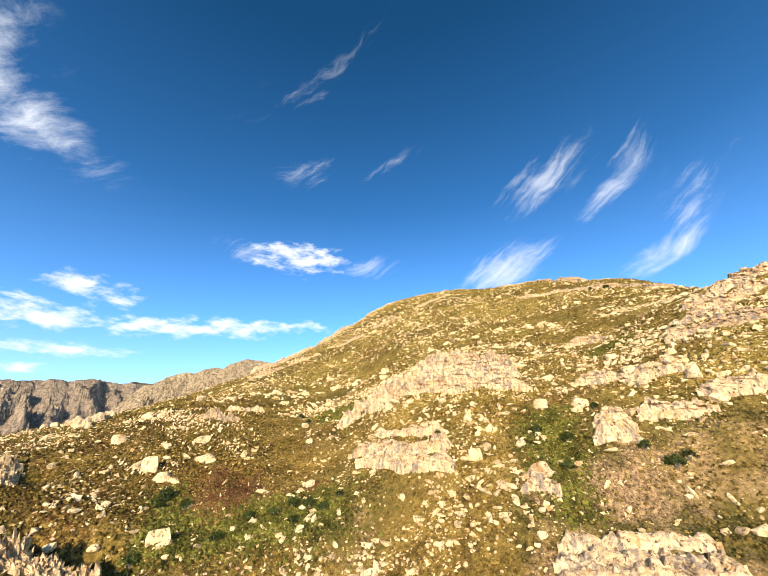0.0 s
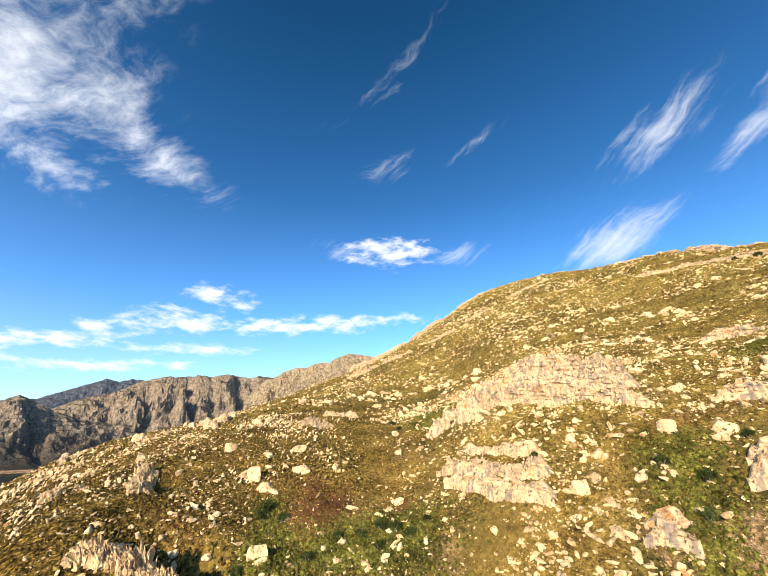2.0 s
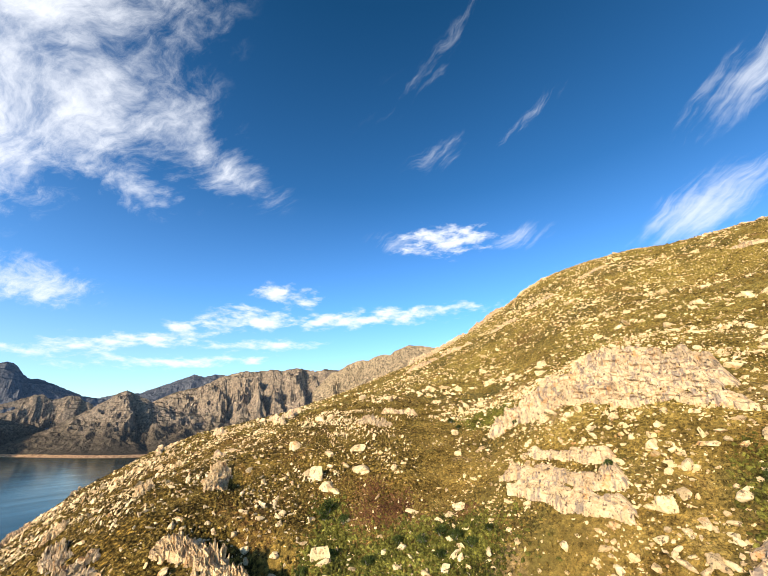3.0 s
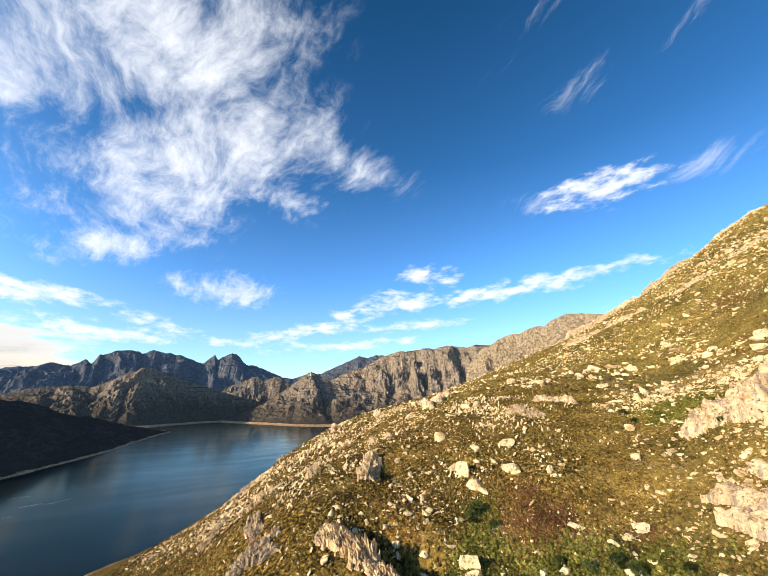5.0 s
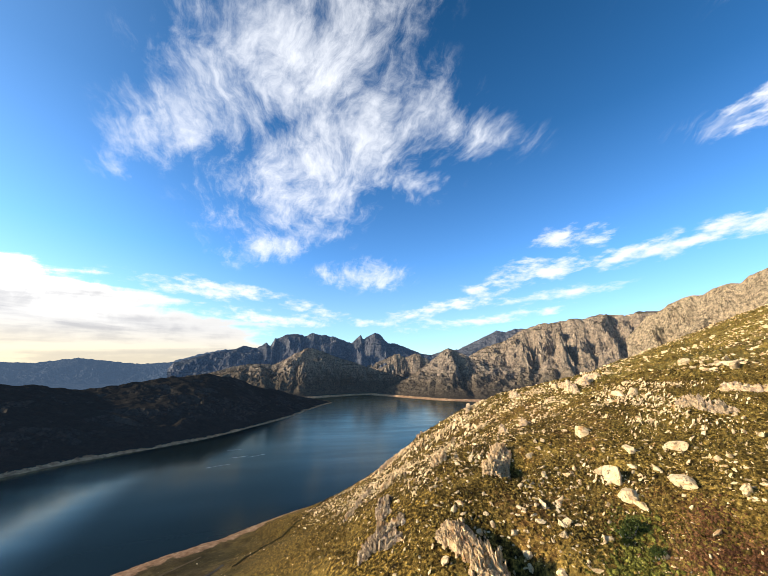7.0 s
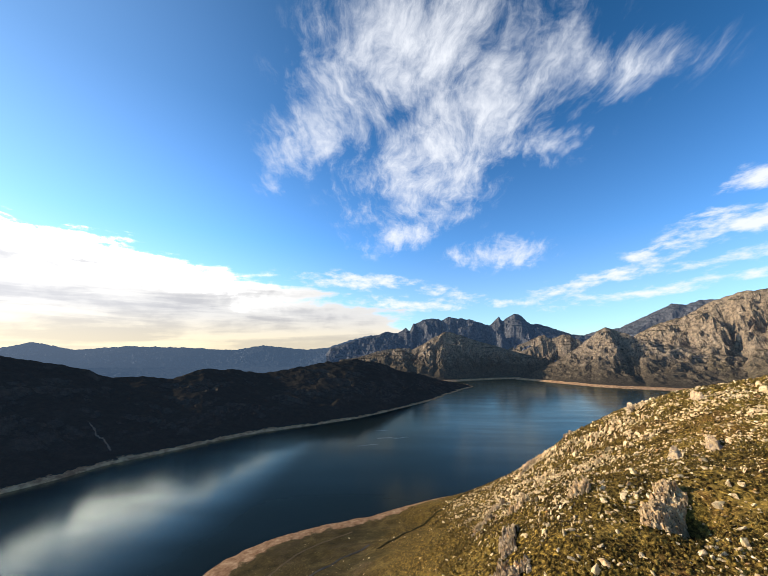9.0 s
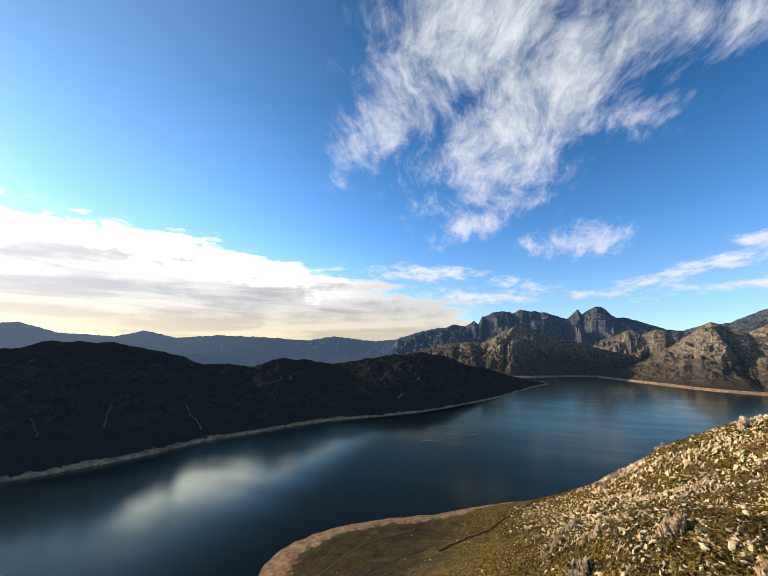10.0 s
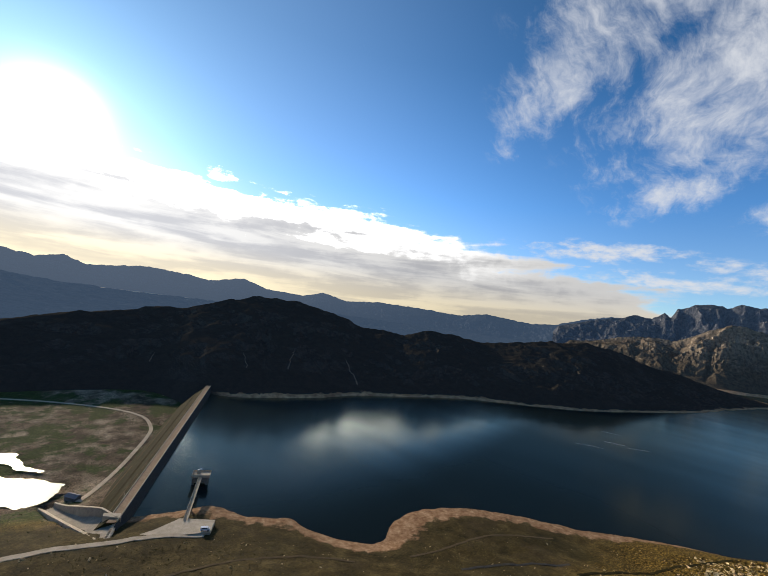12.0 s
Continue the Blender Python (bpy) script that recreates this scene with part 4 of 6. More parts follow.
part("parapet", extruded([(-2.65, CREST - 0.5), (-2.25, CREST - 0.5), (-2.25, CREST + 0.9), (-2.65, CREST + 0.9)], -3, DAM_LEN + 10, 30), CONCRETE, dam, "low concrete parapet")
part("kerb", extruded([(2.35, CREST - 0.5), (2.7, CREST - 0.5), (2.7, CREST + 0.35), (2.35, CREST + 0.35)], 2, DAM_LEN + 10, 30), CONCRETE, dam)
for y0, y1 in ((8, 58), (66, 140), (149, 205), (214, 280)):
    part("drain", extruded([(6.4, CREST - 3.4), (6.9, CREST - 3.75), (6.9, CREST - 3.45), (6.4, CREST - 3.1)], y0, y1, 8), DRY, dam, "pale broken line of drain stones on the valley face")
for y0, y1 in ((14, 84), (96, 190)):
    part("drain", extruded([(17.4, CREST - 9.7), (18.0, CREST - 10.1), (18.0, CREST - 9.8), (17.4, CREST - 9.4)], y0, y1, 8), DRY, dam)
for dy in (22, 60, 98, 136, 174, 212, 246):
    part("lamp_post", box((0.16, 0.16, 3.2), (2.9, dy, CREST + 1.4), 0.03), CONCRETE, dam)

# spillway at the near end
spillway = thing("spillway", "concrete spillway with a chute down to the valley", "spillway", kind="structure")
NEAR = ((-92.5, -170.5, 4.4), (-91, -186, 1.0), (-89.2, -206, -3.6), (-87.3, -229, -9.0), (-85.7, -250, -13.6))
FARTHER = ((-101.5, -184.5, 4.4), (-98.5, -199, 1.0), (-94, -213, -3.6), (-91.4, -232, -9.0), (-89.6, -251, -13.6))


def strip(rows):
    """A solid band from rows of points across it."""
    bm = bmesh.new()
    rings = [[bm.verts.new(p) for p in row] for row in rows]
    for a, b in zip(rings, rings[1:]):
        for i in range(len(a)):
            j = (i + 1) % len(a)
            bm.faces.new((a[i], a[j], b[j], b[i]))
    bm.faces.new(rings[0][::-1])
    bm.faces.new(rings[-1])
    bmesh.ops.recalc_face_normals(bm, faces=bm.faces[:])
    return bm


part("chute_floor", strip([[n, f, (f[0], f[1], f[2] - 1), (n[0], n[1], n[2] - 1)] for n, f in zip(NEAR, FARTHER)]), WALLING, spillway, "grey concrete chute floor")
part("lining", strip([[(x - 0.1, y, z - 0.1), (x + 3.0, y - 0.4, z + 2.0), (x + 3.8, y - 0.4, z + 2.0), (x + 3.8, y - 0.4, z - 1), (x, y, z - 1)] for x, y, z in NEAR]), CONCRETE, spillway, "pale sloping concrete lining")
rise = (2.2, 4.6, 5.4, 3.6, 2.4)
part("side_wall", strip([[(x - 0.7, y - 0.4, z - 1), (x, y, z - 1), (x, y, z + h), (x - 0.7, y - 0.4, z + h)] for (x, y, z), h in zip(FARTHER, rise)]), WALLING, spillway, "tall grey concrete side wall")
part("coping", strip([[(x - 0.8, y - 0.45, z + h), (x + 0.1, y + 0.05, z + h), (x + 0.1, y + 0.05, z + h + 0.3), (x - 0.8, y - 0.45, z + h + 0.3)] for (x, y, z), h in zip(FARTHER, rise)]), CONCRETE, spillway)
part("sill", strip([[(x, y, 0), (x - 1.0, y + 0.8, 0), (x - 1.0, y + 0.8, 5.0), (x, y, 5.0)] for x, y in ((-102.6, -185), (-93.5, -169.5))]), CONCRETE, spillway, "pale concrete overflow sill")
part("abutment", slab(((-104.5, -186.5), (-98, -192), (-96.8, -189.5), (-101.6, -183.6), (-103.2, -181.8)), CREST + 0.6, 7), CONCRETE, spillway, "pale concrete abutment at the end of the dam")
for k in range(8):
    x, y = -101.2 + 7.2 * k / 7, -182.2 + 11.4 * k / 7
    part("step", box((2.4, 0.6, 1.1), (x, y, 4.6), 0.05, 148), CONCRETE, spillway)

# intake tower and its bridge
tower = thing("intake_tower", "square concrete intake tower standing in the lake", "tower", Matrix.Translation((-158.5, -206, 0)) @ Matrix.Rotation(radians(-34.5), 4, "Z"))
for sx in (-1, 1):
    for sy in (-1, 1):
        part("column", box((1.6, 1.6, 24), (sx * 4.4, sy * 2.6, -7.5), 0.1), RIPRAP, tower)
part("wall", box((9.6, 6.0, 4.0), (0, 0, 3.2), 0.1), RIPRAP, tower, "dark concrete tower wall")
part("deck", box((12.0, 8.0, 0.8), (0, 0, 5.7), 0.12), CONCRETE, tower, "pale concrete deck")
for sx in (-1, 1):
    part("railing", box((0.12, 7.8, 0.9), (sx * 5.85, 0, 6.5)), CONCRETE, tower)
for sy in (-1, 1):
    part("railing", box((11.8, 0.12, 0.9), (0, sy * 3.85, 6.5)), CONCRETE, tower)
hoist = part("hoist_house", box((1.8, 1.8, 2.2), (2.2, -1.2, 7.2), 0.1), CONCRETE, tower, "small pale hoist house")
part("roof", box((2.2, 2.2, 0.25), (2.2, -1.2, 8.4), 0.05), ROOFING, hoist)
mast = part("mast", box((0.14, 0.14, 4.4), (0.6, 2.6, 8.2)), CONCRETE, tower)
bm = bmesh.new()
bmesh.ops.create_icosphere(bm, subdivisions=2, radius=0.75, matrix=Matrix.Translation((0.6, 2.6, 10.6)) @ Matrix.Diagonal((1, 1, 0.75, 1)))
part("dome", bm, PAINT, mast, "white dome on the mast")

bridge_a, bridge_b = Vector((-128.5, -161.5, 5.6)), Vector((-156.2, -203.0, 5.8))
flat = (bridge_b - bridge_a)
bridge_turn = math.degrees(math.atan2(-flat.x, flat.y))
bridge_at = Matrix.Translation(bridge_a) @ Matrix.Rotation(radians(bridge_turn), 4, "Z")
bridge = thing("footbridge", "narrow pale concrete footbridge to the intake tower", "bridge", bridge_at)
part("deck", box((2.3, flat.length, 0.7), (0, flat.length / 2, -0.3), 0.05), CONCRETE, bridge)
for sx in (-1, 1):
    part("railing", box((0.1, flat.length, 0.9), (sx * 1.1, flat.length / 2, 0.5)), CONCRETE, bridge)
for k in (0.35, 0.7):
    part("pier", box((1.6, 0.8, 20), (0, flat.length * k, -10.4), 0.05), RIPRAP, bridge)


apron = part("apron", slab(((-100, -164), (-113, -163), (-127, -165), (-131, -161.5), (-141, -152), (-134, -143.5), (-119, -152), (-107, -160)), 5.6, 6), CONCRETE)
tagged(apron, "pale concrete apron above the lake shore", "apron", kind="structure")

# a parked van
van = thing("van", "small white van parked on the concrete apron", "van", Matrix.Translation((-132.5, -146.5, 5.6)) @ Matrix.Rotation(radians(52), 4, "Z"))
body = part("body", extruded([(-0.9, 0.45), (0.9, 0.45), (0.95, 1.0), (0.82, 2.0), (-0.82, 2.0), (-0.95, 1.0)], -2.4, 1.5, 2), PAINT, van, "white body")
part("bonnet", extruded([(-0.9, 0.45), (0.9, 0.45), (0.92, 1.1), (-0.92, 1.1)], 1.5, 2.4), PAINT, van)
part("windscreen", box((1.5, 0.06, 0.75), (0, 1.54, 1.5)), GLASS, van)
for sx in (-1, 1):
    part("side_window", box((0.05, 2.6, 0.5), (sx * 0.9, -0.4, 1.55)), GLASS, van)
    for y in (-1.5, 1.6):
        bm = bmesh.new()
        bmesh.ops.create_cone(bm, cap_ends=True, segments=14, radius1=0.36, radius2=0.36, depth=0.25)
        bmesh.ops.transform(bm, matrix=Matrix.Translation((sx * 0.85, y, 0.36)) @ Matrix.Rotation(radians(90), 4, "Y"), verts=bm.verts)
        part("wheel", bm, RUBBER, van)

# roads and tracks
draped("road", [(-10, -186), (-57, -176), (-77, -169), (-90, -161), (-100, -159), (-111, -156.5), (-121, -150.5), (-131, -144)], 3.2, 0.25, GRAVEL, "pale gravel road to the dam")
draped("valley_road", [(-100, -245), (-130, -281), (-165, -328), (-183, -356), (-189, -393), (-176, -423), (-143, -461), (-95, -501), (-20, -540)], 3.2, 0.25, GRAVEL, "pale gravel road below the dam")
draped("track", [(-248, 18), (-270, 32), (-292, 43), (-319, 64), (-345, 88)], 1.5, 0.15, GRASS, "worn footpath in the scrub")
draped("track", [(-262, 12), (-246, -4), (-224, -19), (-210, -30)], 1.4, 0.1, FACE, "dark worn path through the low scrub")
draped("track", [(-205, -58), (-226, -46), (-250, -40), (-276, -26), (-300, -4)], 1.3, 0.1, DRY, "narrow earth path above the shore")
draped("track", [(-95, -118), (-118, -112), (-140, -104), (-160, -92), (-176, -74)], 1.3, 0.1, DRY, "narrow earth path above the apron")
for name, outline in (("pond", ((-62, -310), (-77, -300), (-92, -288), (-97, -276), (-96, -266), (-84, -257), (-72, -262), (-60, -270), (-48, -285), (-50, -300))),
                      ("pool", ((-70, -356), (-82, -350), (-87, -331), (-97, -308), (-91, -309), (-80, -330), (-68, -342)))):
    ring = []
    for k, (x, y) in enumerate(outline):          # a ragged bank
        nx, ny = outline[(k + 1) % len(outline)]
        for j in range(8):
            px, py = x + (nx - x) * j / 8, y + (ny - y) * j / 8
            ring.append((px + 8.0 * float(fbm(px / 11, py / 11, 4, 71)), py + 8.0 * float(fbm(px / 11, py / 11, 4, 72))))
    outline = ring
    level = float(max(ground_height(np.array([x for x, y in outline]), np.array([y for x, y in outline])))) + 0.05
    tagged(new(name, polygon(name, outline, level, POND)), "shallow water below the dam, dazzling in the sun", "pond", kind="structure")

hut = thing("valley_hut", "small dark hut beside the valley road", "hut", Matrix.Translation((-99, -252, float(ground_height(np.array([-99.0]), np.array([-252.0]))[0]) - 0.3)) @ Matrix.Rotation(radians(30), 4, "Z"))
part("wall", box((8, 4.5, 3.0), (0, 0, 1.5), 0.05), RIPRAP, hut)
part("roof", extruded([(-2.7, 2.9), (2.7, 2.9), (0, 4.2)], -4.4, 4.4), ROOFING, hut)
hut.children[1].matrix_local = Matrix.Rotation(radians(90), 4, "Z")

# streaks of foam drifting on the lake
FOAMS = ((-583, -37, -597, -4, 2.6), (-637, -9, -652, 18, 4.2), (-640, 17, -656, 46, 2.6), (-700, -20, -712, 8, 2.0))
for xa, ya, xb, yb, wide in FOAMS:
    rows = []
    for k in range(25):
        q = k / 24
        half = wide * 0.5 * math.sin(math.pi * q) ** 0.5 * (0.55 + 0.45 * float(value_noise(np.array(q * 9.0), np.array(xa), 5)))
        x, y = xa + (xb - xa) * q + 1.6 * math.sin(q * 5 + xa), ya + (yb - ya) * q
        rows.append([(x - half, y, 0.02), (x + half, y, 0.02)])
    R = np.array(rows)
    tagged(new("foam_streak", grid_mesh("foam_streak", R[:, :, 0], R[:, :, 1], R[:, :, 2], FOAM, False)), "thin white streak of foam on the lake", "foam", kind="stuff")

# ---- stones, boulders, outcrops ----
rng = np.random.default_rng(7)


def rock_shape(seed, points=16, flat=0.65, block=0.5):
    """A blunt stone about 1 m across, between a ball and a block, as a closed convex mesh: verts and triangles."""
    r = random.Random(seed)
    bm = bmesh.new()
    turn = Matrix.Rotation(r.uniform(0, 6.28), 3, "Z") @ Matrix.Rotation(r.uniform(-0.5, 0.5), 3, "X")
    for k in range(points):
        h = 1 - 2 * (k + 0.5) / points + r.uniform(-0.12, 0.12)
        h = max(-0.98, min(0.98, h))
        a = k * 2.39996 + r.uniform(-0.35, 0.35)
        v = Vector((math.cos(a) * math.sqrt(1 - h * h), math.sin(a) * math.sqrt(1 - h * h), h))
        v = v.lerp(v / max(abs(c) for c in v), block) * r.uniform(0.33, 0.60)
        v = turn @ v
        bm.verts.new((v.x, v.y, v.z * flat))
    bmesh.ops.convex_hull(bm, input=bm.verts[:])
    bmesh.ops.delete(bm, geom=[v for v in bm.verts if not v.link_faces], context="VERTS")
    bmesh.ops.triangulate(bm, faces=bm.faces[:])
    bm.verts.index_update()
    verts = np.array([v.co for v in bm.verts])
    faces = np.array([[v.index for v in f.verts] for f in bm.faces])
    bm.free()
    return verts, faces


def rotations(n, lean):
    """Random turns about z, with a lean about a level axis."""
    a, t, b = rng.uniform(0, 2 * np.pi, n), rng.normal(0, lean, n), rng.uniform(0, 2 * np.pi, n)
    z = np.zeros(n)
    o = np.ones(n)

    def rz(q):
        return np.stack([np.stack([np.cos(q), -np.sin(q), z], -1), np.stack([np.sin(q), np.cos(q), z], -1), np.stack([z, z, o], -1)], -2)

    rx = np.stack([np.stack([o, z, z], -1), np.stack([z, np.cos(t), -np.sin(t)], -1), np.stack([z, np.sin(t), np.cos(t)], -1)], -2)
    return rz(a) @ rx @ rz(b)


def scattered(name, shapes, places, sizes, turns, mat, label, category, smooth=False):
    """Many copies of some shapes, joined into one mesh."""
    pick = rng.integers(0, len(shapes), len(places))
    vs, fs, base = [], [], 0
    for k, (v, f) in enumerate(shapes):
        i = np.where(pick == k)[0]
        if not len(i):
            continue
        moved = np.einsum("nij,nvj->nvi", turns[i], v[None] * sizes[i][:, None, :]) + places[i][:, None, :]
        vs.append(moved.reshape(-1, 3))
        fs.append((f[None] + (np.arange(len(i)) * len(v))[:, None, None]).reshape(-1, 3) + base)
        base += len(i) * len(v)
    me = array_mesh(name, np.concatenate(vs), np.concatenate(fs), mat, smooth)
    return tagged(new(name, me), label, category, kind="stuff")


def stony(x, y):
    """How thickly the stones lie, 0 to 1: bands and patches, with grassy hollows between."""
    v = 0.55 + 1.1 * fbm(x / 60, y / 60, 4, 51) + 0.75 * fbm(x / 15, y / 15, 3, 57)
    for cx, cy, r in ((-45, 92, 24), (30, 98, 12), (-25, 130, 16), (-40, 200, 25), (-80, 145, 16)):
        v = v - 0.34 * np.exp(-((x - cx) ** 2 + (y - cy) ** 2) / r**2)
    for cx, cy, r in ((-110, 90, 40), (60, 80, 40), (10, 85, 20), (12, 80, 18), (0, 105, 16), (-60, 200, 30), (-230, 170, 60), (20, 420, 90)):
        v = v + 0.2 * np.exp(-((x - cx) ** 2 + (y - cy) ** 2) / r**2)
    for cx, cy, r in ((0, 150, 18), (20, 138, 16), (-8, 108, 12)):          # fewer loose stones round the ledges
        v = v - 0.35 * np.exp(-((x - cx) ** 2 + (y - cy) ** 2) / r**2)
    v = v + 0.16 * np.clip((x + 15) / 25, 0, 1) * np.clip((170 - y) / 60, 0, 1)
    return np.clip(v, 0.03, 1)


def sown(n, x0, x1, y0, y1, chance, lowest=9.0):
    x, y = rng.uniform(x0, x1, n), rng.uniform(y0, y1, n)
    keep = rng.uniform(0, 1, n) < chance(x, y)
    x, y = x[keep], y[keep]
    z = ground_height(x, y)
    ok = z > lowest
    return np.stack([x[ok], y[ok], z[ok]], 1)


shapes = [rock_shape(k, 13 + k % 4, 0.6 + 0.08 * (k % 4), 0.45 + 0.1 * (k % 5)) for k in range(14)]
pebbles = [rock_shape(k + 50, 8, 0.6 + 0.08 * (k % 4), 0.6) for k in range(10)]


def stones(name, places, low, high, label, forms=None):
    n = len(places)
    s = low * (high / low) ** (rng.uniform(0, 1, n) ** 2.3)
    s = s * np.interp(places[:, 0], (-100, -60), (0.84, 1.0))            # the heath to the west is strewn with finer rubble
    sizes = s[:, None] * np.stack([rng.uniform(0.8, 1.9, n), rng.uniform(0.5, 1.05, n), rng.uniform(0.55, 1.3, n)], 1)
    places = places + np.stack([0 * s, 0 * s, s * 0.08], 1)
    return scattered(name, forms or shapes, places, sizes, rotations(n, 0.6), STONE, label, "stones")


def strewn(x, y):
    """Stones on the near slope: thinner on the heath, none on the low land by the shore."""
    return stony(x, y) * np.clip((y - 44 - 9 * fbm(x / 20, y / 20, 3, 95)) / (22 + 26 * np.clip((-85 - x) / 30, 0, 1)), 0, 1) * (1 - 0.55 * np.clip((-26 - x) / 30, 0, 1)) * np.clip(0.75 + 1.5 * fbm(x / 9, y / 9, 3, 99), 0.15, 1)


stones("near_stones", sown(11000, -190, 135, 40, 190, lambda x, y: strewn(x, y) * (1 - 0.6 * np.clip((-26 - x) / 30, 0, 1))), 0.8, 2.3, "pale blunt sandstone blocks strewn over the scrub")
stones("near_rubble", sown(92000, -190, 135, 40, 190, strewn), 0.24, 0.95, "small pale sandstone rubble strewn over the scrub", pebbles)
grit = [rock_shape(k + 80, 6, 0.75, 0.6) for k in range(8)]
stones("far_stones", sown(48000, -340, 260, 165, 530, lambda x, y: np.clip(1.6 * stony(x, y) - 0.25, 0, 1)), 0.45, 2.6, "pale sandstone rubble on the upper slope", grit)
stones("west_stones", sown(11000, -345, -180, 50, 260, lambda x, y: stony(x, y) * np.clip((y - 55 - 12 * fbm(x / 25, y / 25, 3, 97)) / 30, 0, 1)), 0.6, 2.8, "pale sandstone rubble on the shoulder above the lake", pebbles)


def ledged(x, y):
    """Where the beds of rock break through the slope: narrow bands and knots."""
    band = fbm(x / 70 + 0.4 * fbm(x / 30, y / 30, 2, 63), y / 32, 3, 61, ridged=True)
    knot = fbm(x / 12, y / 12, 3, 67)
    return np.clip((band - 0.30) * 2.2 + knot * 1.3 - 0.15, 0, 1)


stones("ledges", sown(13000, -180, 135, 60, 190, ledged), 0.6, 2.0, "broken ledges of pale sandstone breaking through the scrub")
stones("upper_ledges", sown(9000, -330, 260, 180, 530, ledged), 1.4, 5.0, "broken pale ledges and crags along the upper slope")


def slabs(name, places, low, high, label):
    """Upright flat pieces leaning out of the slope, split along the beds."""
    n = len(places)
    s = low * (high / low) ** (rng.uniform(0, 1, n) ** 2.2) * np.interp(places[:, 0], (-190, -150), (1.0, 0.88))
    sizes = s[:, None] * np.stack([rng.uniform(0.6, 1.1, n), rng.uniform(0.25, 0.5, n), rng.uniform(1.3, 2.5, n)], 1)
    a, t = rng.normal(-0.55, 0.35, n), rng.normal(-0.35, 0.25, n)
    z, o = np.zeros(n), np.ones(n)
    rz = np.stack([np.stack([np.cos(a), -np.sin(a), z], -1), np.stack([np.sin(a), np.cos(a), z], -1), np.stack([z, z, o], -1)], -2)
    rx = np.stack([np.stack([o, z, z], -1), np.stack([z, np.cos(t), -np.sin(t)], -1), np.stack([z, np.sin(t), np.cos(t)], -1)], -2)
    return scattered(name, pebbles, places + np.stack([z, z, s * 0.2], 1), sizes, rz @ rx, STONE, label, "rocks")


slabs("upright_slabs", sown(30000, -200, -48, 45, 175, lambda x, y: ledged(x + 40, y * 1.3) ** 1.7 * np.clip((-45 - x) / 30, 0, 1) * np.clip((y - 46 - 9 * fbm(x / 20, y / 20, 3, 95)) / 40, 0, 1)), 0.35, 1.6, "upright weathered sandstone slabs leaning out of the heath")
slabs("edge_slabs", sown(9000, -340, -190, 90, 230, lambda x, y: ledged(x + 90, y)), 0.8, 3.2, "grey upright rocks along the edge above the lake")

stones("shore_stones", sown(2600, -345, -60, -172, 58, lambda x, y: np.clip(0.25 + 0.9 * fbm(x / 25, y / 25, 3, 83), 0, 1), 4.0), 0.3, 1.5, "scattered pale stones on the land above the shore")


def grain_of(p, off, size):
    return noise.noise(p * size + off)


def weathered(seed):
    """A boulder 1 m wide: a rounded lump with broken faces, a bedding groove and a pitted skin."""
    r = random.Random(seed)
    bm = bmesh.new()
    bmesh.ops.create_cube(bm, size=1)
    bmesh.ops.subdivide_edges(bm, edges=bm.edges[:], cuts=6, use_grid_fill=True)
    off = Vector((seed * 7.1, seed * 3.3, 1.7))
    planes = []
    for _ in range(9):
        d = Vector((r.gauss(0, 1), r.gauss(0, 1), r.gauss(0.25, 0.8))).normalized()
        planes.append((d, r.uniform(0.30, 0.46)))
    groove = r.uniform(-0.12, 0.15)
    for v in bm.verts:
        p = v.co.lerp(v.co.normalized() * 0.56, 0.62)
        for d, h in planes:
            over = p.dot(d) - h
            if over > 0:
                p = p - d * over * 0.92
        out = p.normalized()
        dent = 0.05 * math.exp(-((p.z - groove - 0.06 * grain_of(p, off, 2.0)) / 0.035) ** 2)
        v.co = p + out * (0.035 * grain_of(p, off, 3.0) + 0.02 * grain_of(p, off, 8.0) - dent)
    bmesh.ops.triangulate(bm, faces=bm.faces[:])
    me = bpy.data.meshes.new("boulder")
    bm.to_mesh(me)
    bm.free()
    me.materials.append(STONE)
    return me


boulder_meshes = [weathered(k + 3) for k in range(8)]


def boulder(x, y, sx, sy, sz, turn, k, label="pale sandstone boulder half sunk in the scrub"):
    ob = new("boulder", boulder_meshes[k % 8])
    z = float(ground_height(np.array([x]), np.array([y]))[0])
    ob.matrix_world = Matrix.Translation((x, y, z + sz * 0.18)) @ Matrix.Rotation(radians(turn), 4, "Z") @ Matrix.Rotation(0.25 * math.sin(k * 1.7), 4, "X") @ Matrix.Diagonal((sx, sy, sz, 1))
    return tagged(ob, label, "boulder", "boulders on the slope")


# ---- scrub ----
def tuft_shape(seed, blades=5):
    """A low bush of narrow leaves fanning out from its root, 1 m high."""
    r = random.Random(seed)
    verts, faces = [], []
    for k in range(blades):
        a, lean, h = r.uniform(0, 6.283), r.uniform(0.1, 1.0), r.uniform(0.55, 1.0)
        d, s = Vector((math.cos(a), math.sin(a), 0)), Vector((-math.sin(a), math.cos(a), 0))
        root = d * r.uniform(0, 0.2)
        mid = root + d * lean * 0.35 + Vector((0, 0, h * 0.55))
        tip = root + d * lean * 0.75 + Vector((0, 0, h * (1.05 - 0.35 * lean)))
        wd = r.uniform(0.10, 0.20)
        b = len(verts)
        verts += [root - Vector((0, 0, 0.15)), mid + s * wd, mid - s * wd, tip]
        faces += [(b, b + 1, b + 2), (b + 1, b + 3, b + 2)]
    return np.array([tuple(v) for v in verts]), np.array(faces)


